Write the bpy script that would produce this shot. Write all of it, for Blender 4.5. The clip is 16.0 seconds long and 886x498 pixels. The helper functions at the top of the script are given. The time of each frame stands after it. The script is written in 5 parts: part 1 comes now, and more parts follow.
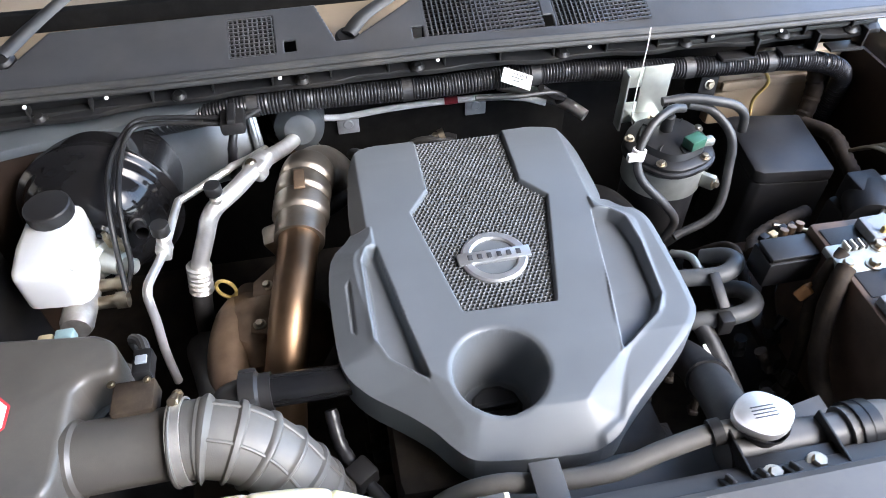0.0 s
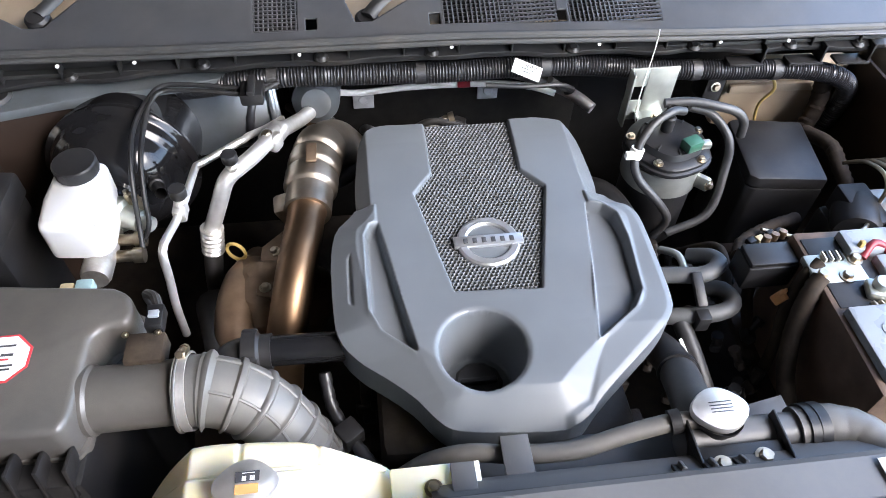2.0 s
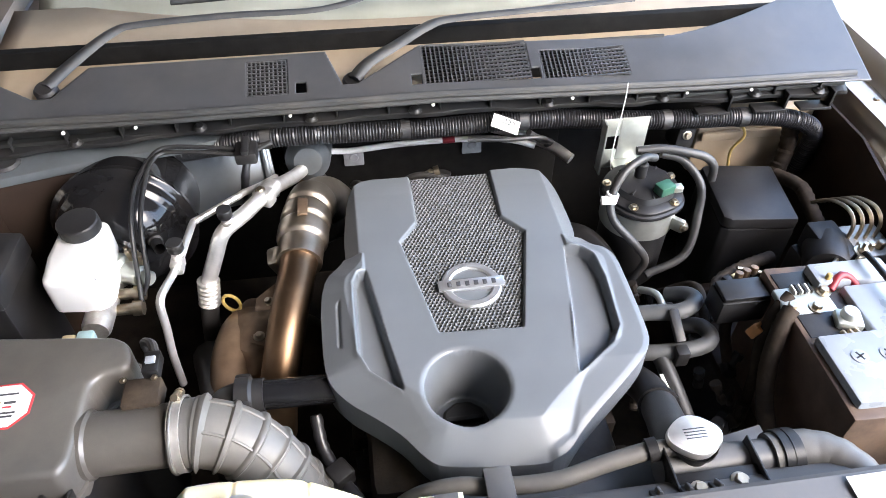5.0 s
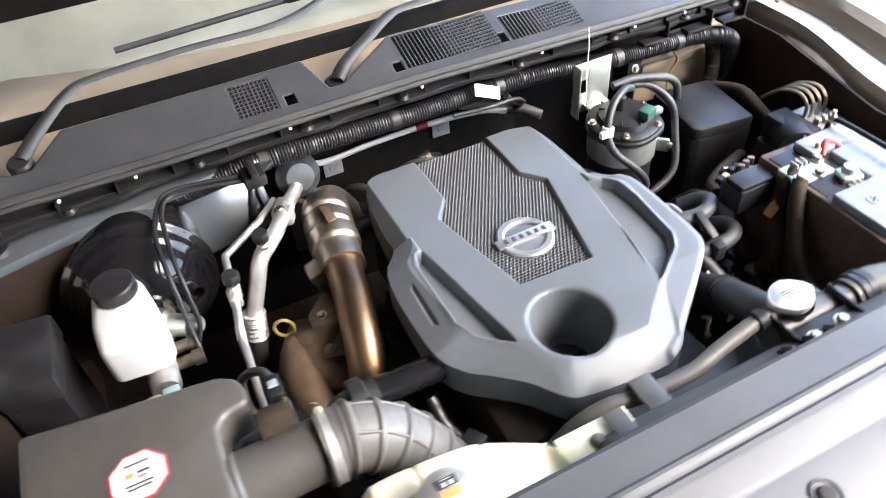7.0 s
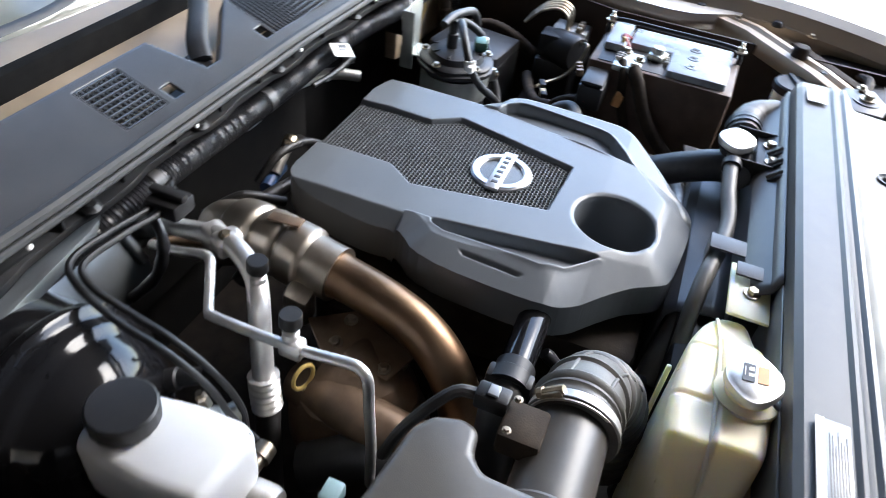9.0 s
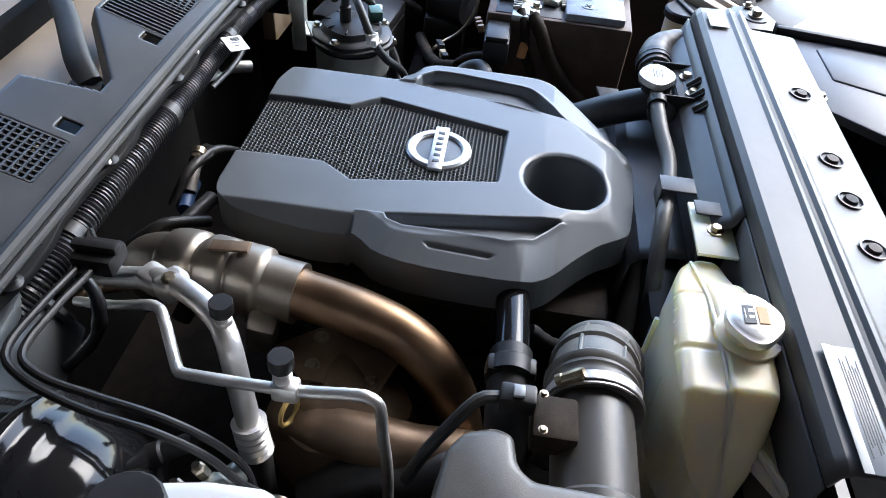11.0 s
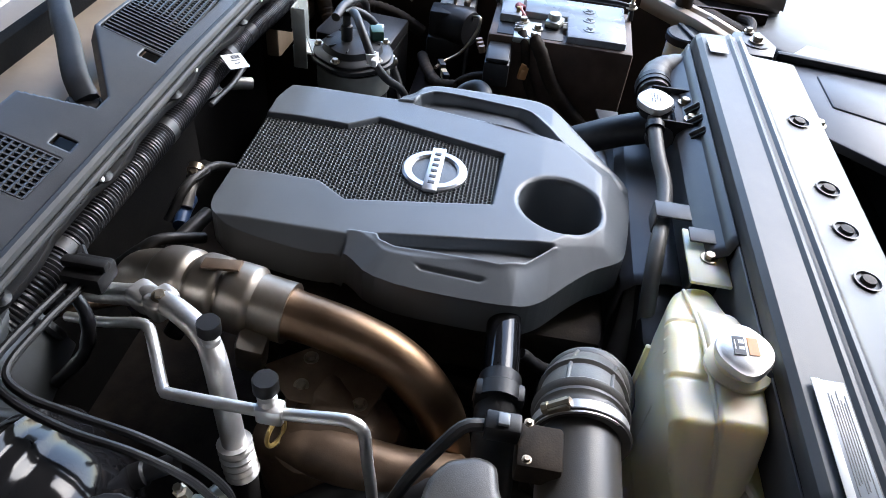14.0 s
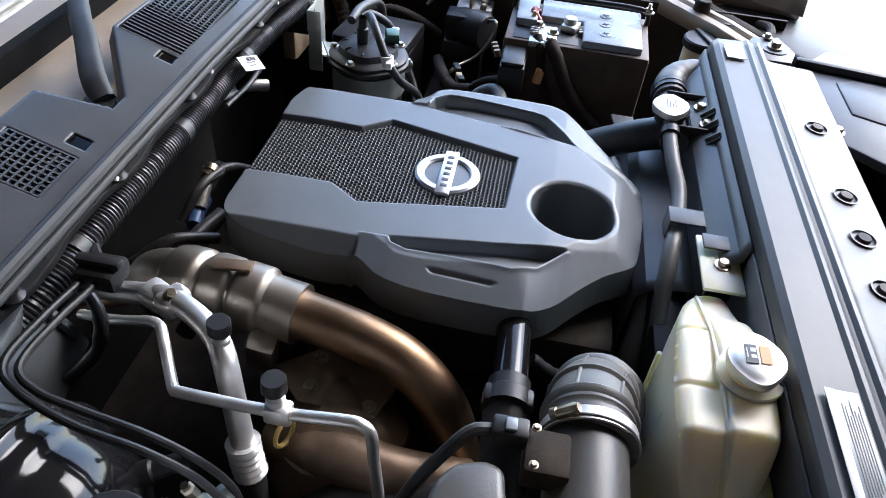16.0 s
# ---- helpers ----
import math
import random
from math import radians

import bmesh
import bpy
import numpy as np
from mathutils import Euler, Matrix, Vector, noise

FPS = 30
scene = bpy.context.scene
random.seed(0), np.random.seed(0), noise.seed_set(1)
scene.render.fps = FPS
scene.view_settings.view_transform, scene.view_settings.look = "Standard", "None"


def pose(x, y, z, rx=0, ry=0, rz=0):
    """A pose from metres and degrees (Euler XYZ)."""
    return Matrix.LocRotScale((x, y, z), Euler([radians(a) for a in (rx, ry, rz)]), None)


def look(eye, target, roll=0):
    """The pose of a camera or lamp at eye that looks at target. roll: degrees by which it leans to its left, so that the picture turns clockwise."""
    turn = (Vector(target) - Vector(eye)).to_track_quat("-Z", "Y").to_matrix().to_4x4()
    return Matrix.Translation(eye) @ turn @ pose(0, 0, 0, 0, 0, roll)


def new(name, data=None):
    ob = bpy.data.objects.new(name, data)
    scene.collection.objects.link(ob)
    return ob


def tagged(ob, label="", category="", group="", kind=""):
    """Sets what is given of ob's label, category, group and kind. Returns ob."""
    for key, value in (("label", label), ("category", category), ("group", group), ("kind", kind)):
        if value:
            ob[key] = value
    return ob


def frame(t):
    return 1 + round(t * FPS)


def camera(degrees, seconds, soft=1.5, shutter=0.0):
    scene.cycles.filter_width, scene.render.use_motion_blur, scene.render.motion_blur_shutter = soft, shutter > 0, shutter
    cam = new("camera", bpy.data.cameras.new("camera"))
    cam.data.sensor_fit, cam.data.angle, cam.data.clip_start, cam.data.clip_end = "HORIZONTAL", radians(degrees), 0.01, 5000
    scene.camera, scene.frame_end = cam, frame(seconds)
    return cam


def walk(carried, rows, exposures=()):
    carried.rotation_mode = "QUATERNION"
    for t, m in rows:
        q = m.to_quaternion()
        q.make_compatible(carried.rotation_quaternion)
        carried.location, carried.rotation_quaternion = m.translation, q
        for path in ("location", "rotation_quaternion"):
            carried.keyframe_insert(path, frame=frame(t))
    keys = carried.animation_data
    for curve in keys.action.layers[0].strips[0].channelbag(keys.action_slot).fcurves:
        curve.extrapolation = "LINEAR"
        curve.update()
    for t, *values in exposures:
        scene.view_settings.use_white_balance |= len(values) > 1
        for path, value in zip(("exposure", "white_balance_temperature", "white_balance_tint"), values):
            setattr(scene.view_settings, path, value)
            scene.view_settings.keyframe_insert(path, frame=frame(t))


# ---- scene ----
cam = camera(64.6, 16.0, 0.8, 0.4)
PATH = [
    (0, (-0.18, -0.595, 1.678), (0.071, 0.749, 0.219), -0.6),
    (0.5, (-0.18, -0.605, 1.721), (0.073, 0.698, 0.225), 3.0),
    (1, (-0.167, -0.628, 1.709), (0.051, 0.691, 0.221), 2.9),
    (1.5, (-0.158, -0.627, 1.71), (0.047, 0.678, 0.208), 2.6),
    (2, (-0.163, -0.621, 1.733), (0.041, 0.66, 0.21), 2.6),
    (2.5, (-0.164, -0.632, 1.73), (0.016, 0.677, 0.229), 1.8),
    (3, (-0.148, -0.639, 1.749), (0.004, 0.693, 0.265), 0.2),
    (3.5, (-0.135, -0.645, 1.769), (0.047, 0.696, 0.297), 0.5),
    (4, (-0.136, -0.664, 1.754), (0.06, 0.715, 0.319), 0.6),
    (6.5, (-0.223, -0.675, 1.75), (0.107, 0.727, 0.362), -0.8),
    (7, (-0.42, -0.66, 1.716), (0.154, 0.681, 0.348), -5.0),
    (7.5, (-0.617, -0.53, 1.685), (0.177, 0.736, 0.355), -3.8),
    (8, (-0.821, -0.409, 1.635), (0.339, 0.636, 0.385), 0.6),
    (8.5, (-0.873, -0.29, 1.606), (0.474, 0.424, 0.311), 5.7),
    (9, (-0.816, -0.173, 1.557), (0.635, 0.267, 0.253), 7.7),
    (9.5, (-0.803, -0.08, 1.537), (0.696, 0.083, 0.224), 2.8),
    (10, (-0.785, -0.059, 1.542), (0.658, 0.021, 0.16), 4.9),
    (12.5, (-0.776, -0.072, 1.557), (0.703, 0.026, 0.214), 7.0),
    (13, (-0.773, -0.073, 1.559), (0.7, 0.029, 0.21), 6.7),
    (13.5, (-0.771, -0.073, 1.559), (0.707, 0.029, 0.215), 6.7),
    (14, (-0.769, -0.076, 1.559), (0.708, 0.033, 0.215), 6.4),
    (14.5, (-0.768, -0.078, 1.56), (0.706, 0.051, 0.214), 6.0),
    (15, (-0.768, -0.078, 1.56), (0.713, 0.058, 0.222), 6.1),
    (15.5, (-0.768, -0.079, 1.559), (0.711, 0.066, 0.221), 6.0),
    (16, (-0.768, -0.081, 1.558), (0.709, 0.073, 0.219), 6.0),
]
walk(cam, [(t, look(eye, target, roll)) for t, eye, target, roll in PATH], [(0, 3.43, 6050, 10), (4.0, 3.5, 6300, 11), (6.5, 3.68, 6550, 10), (8.5, 3.47, 6250, 9), (9.5, 2.88, 5850, 8), (16, 2.74, 5850, 10)])

# ---- light ----
world = bpy.data.worlds.new("world")
scene.world = world
world.use_nodes = True
wn = world.node_tree
sky = wn.nodes.new("ShaderNodeTexSky")
sky.sky_type, sky.sun_disc = "NISHITA", False
sky.sun_elevation, sky.sun_rotation = radians(40), radians(131)
wn.links.new(sky.outputs["Color"], wn.nodes["Background"].inputs["Color"])
wn.nodes["Background"].inputs["Strength"].default_value = 0.15
sun = new("sun", bpy.data.lights.new("sun", "SUN"))
sun.data.energy, sun.data.angle, sun.data.color = 0.5, radians(30), (1.0, 0.90, 0.78)
sun.matrix_world = look((0, 0, 0), (-0.58, 0.50, -0.64))


# ---- materials ----
def mat(name, color, rough=0.5, metal=0.0, vary=0.25, scale=30.0, bump=0.0, grain=900.0, dirt=None, dirt_amount=0.3,
        coat=0.0, subsurface=0.0, rough_vary=0.12, spec=0.5):
    """A Principled surface: colour varied at two scales, roughness wear, fine grain relief, dust where noise gathers."""
    m = bpy.data.materials.new(name)
    m.use_nodes = True
    n, l = m.node_tree.nodes, m.node_tree.links
    b = n["Principled BSDF"]
    co = n.new("ShaderNodeTexCoord")
    big = n.new("ShaderNodeTexNoise")
    big.inputs["Scale"].default_value, big.inputs["Detail"].default_value = scale, 6
    l.new(co.outputs["Object"], big.inputs["Vector"])
    ramp = n.new("ShaderNodeValToRGB")
    lo, hi = [c * (1 - vary) for c in color], [min(1, c * (1 + vary)) for c in color]
    ramp.color_ramp.elements[0].position, ramp.color_ramp.elements[1].position = 0.3, 0.7
    ramp.color_ramp.elements[0].color, ramp.color_ramp.elements[1].color = (*lo, 1), (*hi, 1)
    l.new(big.outputs["Fac"], ramp.inputs["Fac"])
    out = ramp.outputs["Color"]
    if dirt:
        dn = n.new("ShaderNodeTexNoise")
        dn.inputs["Scale"].default_value, dn.inputs["Detail"].default_value, dn.inputs["Roughness"].default_value = scale * 0.45, 9, 0.7
        l.new(co.outputs["Object"], dn.inputs["Vector"])
        dr = n.new("ShaderNodeMapRange")
        dr.inputs["From Min"].default_value, dr.inputs["From Max"].default_value = 0.45, 0.75
        dr.inputs["To Max"].default_value = dirt_amount
        l.new(dn.outputs["Fac"], dr.inputs["Value"])
        mix = n.new("ShaderNodeMix")
        mix.data_type = "RGBA"
        l.new(dr.outputs["Result"], mix.inputs["Factor"])
        l.new(out, mix.inputs["A"])
        mix.inputs["B"].default_value = (*dirt, 1)
        out = mix.outputs["Result"]
    l.new(out, b.inputs["Base Color"])
    rr = n.new("ShaderNodeMapRange")
    rr.inputs["To Min"].default_value, rr.inputs["To Max"].default_value = max(0.02, rough - rough_vary), min(1, rough + rough_vary)
    l.new(big.outputs["Fac"], rr.inputs["Value"])
    l.new(rr.outputs["Result"], b.inputs["Roughness"])
    b.inputs["Metallic"].default_value = metal
    b.inputs["Coat Weight"].default_value = coat
    b.inputs["Coat Roughness"].default_value = 0.05
    b.inputs["Specular IOR Level"].default_value = spec
    if subsurface:
        b.inputs["Subsurface Weight"].default_value = subsurface
        b.inputs["Subsurface Radius"].default_value = (0.03, 0.025, 0.012)
        b.inputs["Subsurface Scale"].default_value = subsurface
    if bump:
        fine = n.new("ShaderNodeTexNoise")
        fine.inputs["Scale"].default_value, fine.inputs["Detail"].default_value = grain, 3
        l.new(co.outputs["Object"], fine.inputs["Vector"])
        bp = n.new("ShaderNodeBump")
        bp.inputs["Strength"].default_value, bp.inputs["Distance"].default_value = bump, 0.00035
        l.new(fine.outputs["Fac"], bp.inputs["Height"])
        l.new(bp.outputs["Normal"], b.inputs["Normal"])
    return m


DUST = (0.30, 0.25, 0.19)
M_COVER = mat("grey_grained_plastic", (0.116, 0.127, 0.138), 0.36, 0, 0.06, 12, 0.35, 1400, DUST, 0.05)
M_GRILLE = mat("dark_honeycomb_plastic", (0.105, 0.11, 0.115), 0.55, 0, 0.1, 30, spec=0.25)
M_BLACK = mat("black_plastic", (0.013, 0.013, 0.014), 0.44, 0, 0.3, 25, 0.3, 900, DUST, 0.05, spec=0.36)
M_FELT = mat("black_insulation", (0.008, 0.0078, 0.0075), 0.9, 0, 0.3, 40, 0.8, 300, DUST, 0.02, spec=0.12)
# body paint darkened: the bay's shade is put into this colour, with brown dirt
M_APRON = mat("shade_darkened_inner_paint", (0.021, 0.013, 0.009), 0.6, 0, 0.3, 10, 0.3, 500, (0.075, 0.043, 0.026), 0.45, spec=0.3)
# brown chosen so the unseen walls bounce warm light onto shaded sides
M_SHED = mat("dark_brown_shed_sheet", (0.034, 0.021, 0.014), 0.8, 0, 0.15, 1.5, 0.2, 60)
M_COWL = mat("faded_black_plastic", (0.043, 0.044, 0.047), 0.40, 0, 0.15, 14, 0.5, 1100, DUST, 0.07)
M_BOX = mat("dusty_charcoal_plastic", (0.078, 0.073, 0.067), 0.34, 0, 0.12, 14, 0.5, 1000, DUST, 0.16)
M_SUPPORT = mat("grey_satin_panel_paint", (0.088, 0.091, 0.097), 0.40, 0, 0.14, 7, 0.15, 800, DUST, 0.20, spec=0.36)
M_RUBBER = mat("black_rubber", (0.024, 0.024, 0.025), 0.48, 0, 0.3, 40, 0.3, 700, DUST, 0.09)
M_BELLOWS = mat("grey_rubber", (0.108, 0.103, 0.095), 0.46, 0, 0.2, 25, 0.4, 700, DUST, 0.18)
M_LOOM = mat("black_convoluted_tube", (0.018, 0.018, 0.02), 0.36, 0, 0.2, 40)
M_GLOSS = mat("gloss_black_paint", (0.008, 0.008, 0.009), 0.10, 0, 0.2, 20, 0, 900, DUST, 0.02, rough_vary=0.04, spec=0.28)
M_ALU = mat("aluminium", (0.74, 0.72, 0.69), 0.46, 0.85, 0.1, 60, 0.2, 1200, (0.3, 0.27, 0.22), 0.2)
M_CAST = mat("cast_aluminium", (0.42, 0.40, 0.37), 0.55, 0.9, 0.2, 60, 0.6, 700, (0.16, 0.12, 0.08), 0.4)
M_STEEL = mat("dull_zinc_steel", (0.44, 0.38, 0.29), 0.35, 1.0, 0.2, 80, 0.2, 900, (0.3, 0.2, 0.1), 0.3)
M_TINTED = mat("heat_tinted_steel", (0.25, 0.168, 0.105), 0.42, 1.0, 0.28, 16, 0.25, 1500, (0.22, 0.12, 0.06), 0.6)
M_CAN = mat("dull_steel_can", (0.34, 0.30, 0.25), 0.46, 1.0, 0.15, 30, 0.3, 1500, (0.22, 0.15, 0.09), 0.45)
M_SHIELD = mat("sooty_steel_shield", (0.21, 0.145, 0.095), 0.5, 0.5, 0.4, 22, 0.3, 700, (0.10, 0.055, 0.03), 0.6)
M_IRON = mat("engine_metal", (0.035, 0.029, 0.025), 0.6, 0.5, 0.5, 30, 0.8, 300, (0.10, 0.07, 0.045), 0.5)
M_WHITE = mat("white_translucent_plastic", (0.58, 0.58, 0.575), 0.4, 0, 0.03, 20, 0.1, 900, subsurface=0.12)
M_TANK = mat("yellowed_translucent_plastic", (0.88, 0.79, 0.57), 0.38, 0, 0.04, 10, 0.12, 700, (0.72, 0.57, 0.33), 0.25, subsurface=0.7)
M_PAINT = mat("silver_champagne_paint", (0.46, 0.41, 0.34), 0.34, 0.45, 0.05, 8, 0.05, 2500, DUST, 0.15, coat=0.5)
M_INNER = mat("dusty_body_paint", (0.36, 0.28, 0.19), 0.5, 0.1, 0.15, 12, 0.1, 700, (0.24, 0.18, 0.12), 0.5)
M_BULK = mat("bluish_body_primer", (0.19, 0.21, 0.225), 0.34, 0.65, 0.12, 14, 0.1, 700, (0.10, 0.085, 0.06), 0.35)
M_CHROME = mat("satin_chrome", (0.52, 0.52, 0.53), 0.34, 0.75, 0.05, 50)
# near-black for insets and slots; also stands in for shade under the cowl
M_DARK = mat("dark_inset_and_shade", (0.012, 0.012, 0.012), 0.7)
M_BATTERY = mat("battery_grey_plastic", (0.27, 0.295, 0.325), 0.28, 0, 0.08, 20, 0.1, 900, DUST, 0.12)
M_JACKET = mat("dusty_battery_jacket", (0.10, 0.064, 0.045), 0.55, 0, 0.35, 25, 0.5, 600, (0.19, 0.13, 0.08), 0.6)
M_HOSE = mat("dull_grey_hose", (0.070, 0.072, 0.073), 0.5, 0, 0.2, 30, 0.3, 700, DUST, 0.12)
M_TAPE = mat("dusty_cloth_tape", (0.030, 0.022, 0.016), 0.8, 0, 0.3, 60, 0.6, 500, (0.11, 0.08, 0.05), 0.45, spec=0.25)
M_RED = mat("red_insulation", (0.20, 0.012, 0.02), 0.45)
M_YELLOW = mat("yellow_plastic", (0.45, 0.32, 0.10), 0.5)
M_ORANGE = mat("orange_print", (0.75, 0.36, 0.13), 0.45)
M_CREAM = mat("cream_plastic", (0.62, 0.50, 0.30), 0.45)
M_GREEN = mat("green_plastic", (0.025, 0.085, 0.055), 0.4)
M_TEAL = mat("teal_plastic", (0.30, 0.42, 0.42), 0.4)
M_PAPER = mat("white_sticker", (0.78, 0.77, 0.74), 0.5, 0, 0.04)
M_PRINT = mat("dark_print", (0.05, 0.05, 0.055), 0.5)
M_REDPRINT = mat("red_print", (0.55, 0.04, 0.05), 0.5)
M_CONCRETE = mat("concrete_paving", (0.43, 0.385, 0.325), 0.85, 0, 0.15, 3, 0.6, 120, (0.25, 0.22, 0.19), 0.3)
M_GLASS = mat("windscreen_glass", (0.33, 0.32, 0.255), 0.07, 0, 0.2, 6, 0, 900, (0.2, 0.2, 0.16), 0.4, rough_vary=0.03)
M_SEALGLOSS = mat("shiny_seal_rubber", (0.028, 0.029, 0.03), 0.6, 0, 0.2, 30, 0.15, 500, DUST, 0.1)
M_GREYCAP = mat("grey_white_plastic", (0.34, 0.35, 0.36), 0.45)
M_GALV = mat("galvanised_bracket", (0.50, 0.52, 0.48), 0.42, 0.8, 0.12, 40, 0.2, 500, (0.3, 0.26, 0.2), 0.3)


# ---- builders ----
def part(name, bm, material, parent=None, label="", smooth=35):
    """Links a bmesh as one mesh object under a thing or a part."""
    bmesh.ops.recalc_face_normals(bm, faces=bm.faces)
    if smooth:
        lim = radians(smooth)
        for f in bm.faces:
            f.smooth = True
        for e in bm.edges:
            if len(e.link_faces) == 2 and e.calc_face_angle(0) > lim:
                e.smooth = False
    me = bpy.data.meshes.new(name)
    bm.to_mesh(me)
    bm.free()
    me.materials.append(material)
    ob = new(name, me)
    ob.parent = parent
    if label:
        ob["label"] = label
    return ob


def thing(name, label, category, group="", kind=""):
    return tagged(new(name), label, category, group, kind)


def bar(size, at=(0, 0, 0), bevel=0.003, turn=None, segs=2, bm=None):
    """A block with rounded edges, centred at a place."""
    bm2 = bmesh.new()
    bmesh.ops.create_cube(bm2, size=1, matrix=Matrix.Diagonal((*size, 1)))
    if bevel:
        bmesh.ops.bevel(bm2, geom=bm2.edges[:], offset=min(bevel, min(size) * 0.45), segments=segs, affect="EDGES", profile=0.5)
    m = Matrix.Translation(at) @ (turn.to_4x4() if turn else Matrix())
    bmesh.ops.transform(bm2, matrix=m, verts=bm2.verts)
    return join(bm, bm2)


def join(bm, other):
    if bm is None:
        return other
    me = bpy.data.meshes.new("tmp")
    other.to_mesh(me)
    other.free()
    bm.from_mesh(me)
    bpy.data.meshes.remove(me)
    return bm


def smooth_path(pts, step=0.006):
    """Catmull-Rom through the points, evenly sampled."""
    p = [Vector(q) for q in pts]
    p = [2 * p[0] - p[1]] + p + [2 * p[-1] - p[-2]]
    dense = []
    for a, b, c, d in zip(p, p[1:], p[2:], p[3:]):
        k = max(2, int((c - b).length / min(0.003, step * 0.34)))
        for i in range(k):
            t = i / k
            dense.append(0.5 * ((2 * b) + (c - a) * t + (2 * a - 5 * b + 4 * c - d) * t * t + (3 * b - a - 3 * c + d) * t ** 3))
    dense.append(p[-2])
    out, acc = [dense[0]], 0.0
    for a, b in zip(dense, dense[1:]):
        acc += (b - a).length
        if acc >= step:
            out.append(b)
            acc = 0.0
    out.append(dense[-1])
    return out


def tube(pts, radius, seg=16, step=0.006, bm=None, caps=True, straight=False):
    """A swept tube; radius is a number or a function of the length along it in metres."""
    path = [Vector(q) for q in pts] if straight else smooth_path(pts, step)
    bm = bm or bmesh.new()
    tang = [(path[min(i + 1, len(path) - 1)] - path[max(i - 1, 0)]).normalized() for i in range(len(path))]
    up = Vector((0, 0, 1)) if abs(tang[0].z) < 0.9 else Vector((0, 1, 0))
    side = tang[0].cross(up).normalized()
    rings, s = [], 0.0
    for i, (q, t) in enumerate(zip(path, tang)):
        if i:
            s += (q - path[i - 1]).length
        side = (side - t * side.dot(t)).normalized()
        other = t.cross(side)
        r = radius(s) if callable(radius) else radius
        rings.append([bm.verts.new(q + (side * math.cos(a) + other * math.sin(a)) * r) for a in (2 * math.pi * k / seg for k in range(seg))])
    for r0, r1 in zip(rings, rings[1:]):
        for k in range(seg):
            bm.faces.new((r0[k], r0[(k + 1) % seg], r1[(k + 1) % seg], r1[k]))
    if caps:
        bm.faces.new(rings[0][::-1])
        bm.faces.new(rings[-1])
    return bm


def corrugated(r, depth, pitch):
    return lambda s: r - depth * (0.5 + 0.5 * math.cos(2 * math.pi * s / pitch)) ** 2


def lathe(profile, at, axis=(0, 0, 1), seg=32, bm=None, wobble=None):
    """A turned body: (radius, height) pairs about an axis."""
    bm = bm or bmesh.new()
    m = Matrix.Translation(at) @ Vector(axis).to_track_quat("Z", "Y").to_matrix().to_4x4()
    rings = []
    for r, h in profile:
        if r < 1e-6:
            rings.append([bm.verts.new(m @ Vector((0, 0, h)))])
        else:
            rings.append([bm.verts.new(m @ Vector((r * w * math.cos(a), r * w * math.sin(a), h)))
                          for a, w in ((2 * math.pi * k / seg, wobble(2 * math.pi * k / seg) if wobble else 1) for k in range(seg))])
    for a, b in zip(rings, rings[1:]):
        for k in range(seg):
            j = (k + 1) % seg
            if len(a) == 1 and len(b) == 1:
                continue
            if len(a) == 1:
                bm.faces.new((a[0], b[j], b[k]))
            elif len(b) == 1:
                bm.faces.new((a[k], a[j], b[0]))
            else:
                bm.faces.new((a[k], a[j], b[j], b[k]))
    return bm


def slab(outline, z0, z1, bevel=0.004, bm=None, m=None, segs=2):
    """A plate with this outline (x, y), from z0 up to z1, with its edges rounded."""
    b2 = bmesh.new()
    lo = [b2.verts.new((x, y, z0)) for x, y in outline]
    hi = [b2.verts.new((x, y, z1)) for x, y in outline]
    n = len(outline)
    b2.faces.new(lo[::-1])
    top = b2.faces.new(hi)
    for i in range(n):
        b2.faces.new((lo[i], lo[(i + 1) % n], hi[(i + 1) % n], hi[i]))
    bmesh.ops.recalc_face_normals(b2, faces=b2.faces)
    if bevel:
        edges = [e for e in b2.edges if all(v in hi for v in e.verts)] + [e for e in b2.edges if (e.verts[0] in lo) != (e.verts[1] in lo)]
        bmesh.ops.bevel(b2, geom=edges, offset=bevel, segments=segs, affect="EDGES", profile=0.5)
    if m:
        bmesh.ops.transform(b2, matrix=m, verts=b2.verts)
    return join(bm, b2)


def sweep(profile, xs, shift=None, bm=None):
    """A profile of (y, z) drawn along x; shift(x) gives (dy, dz). Open sheet with thickness left to a solidify."""
    bm = bm or bmesh.new()
    rows = []
    for x in xs:
        dy, dz = shift(x) if shift else (0, 0)
        rows.append([bm.verts.new((x, y + dy, z + dz)) for y, z in profile])
    for a, b in zip(rows, rows[1:]):
        for i in range(len(profile) - 1):
            bm.faces.new((a[i], a[i + 1], b[i + 1], b[i]))
    return bm


def thicken(ob, t, offset=-1):
    md = ob.modifiers.new("thickness", "SOLIDIFY")
    md.thickness, md.offset = t, offset
    return ob


def bolt(at, axis=(0, 0, 1), r=0.007, parent=None, material=None, name="bolt", label=""):
    bm = lathe([(0, 0), (r * 1.5, 0), (r * 1.5, r * 0.3), (r * 0.95, r * 0.35)], at, axis, 20)
    lathe([(r, r * 0.3), (r, r * 1.0), (r * 0.85, r * 1.2), (0, r * 1.2)], at, axis, 6, bm)
    return part(name, bm, material or M_STEEL, parent, label)


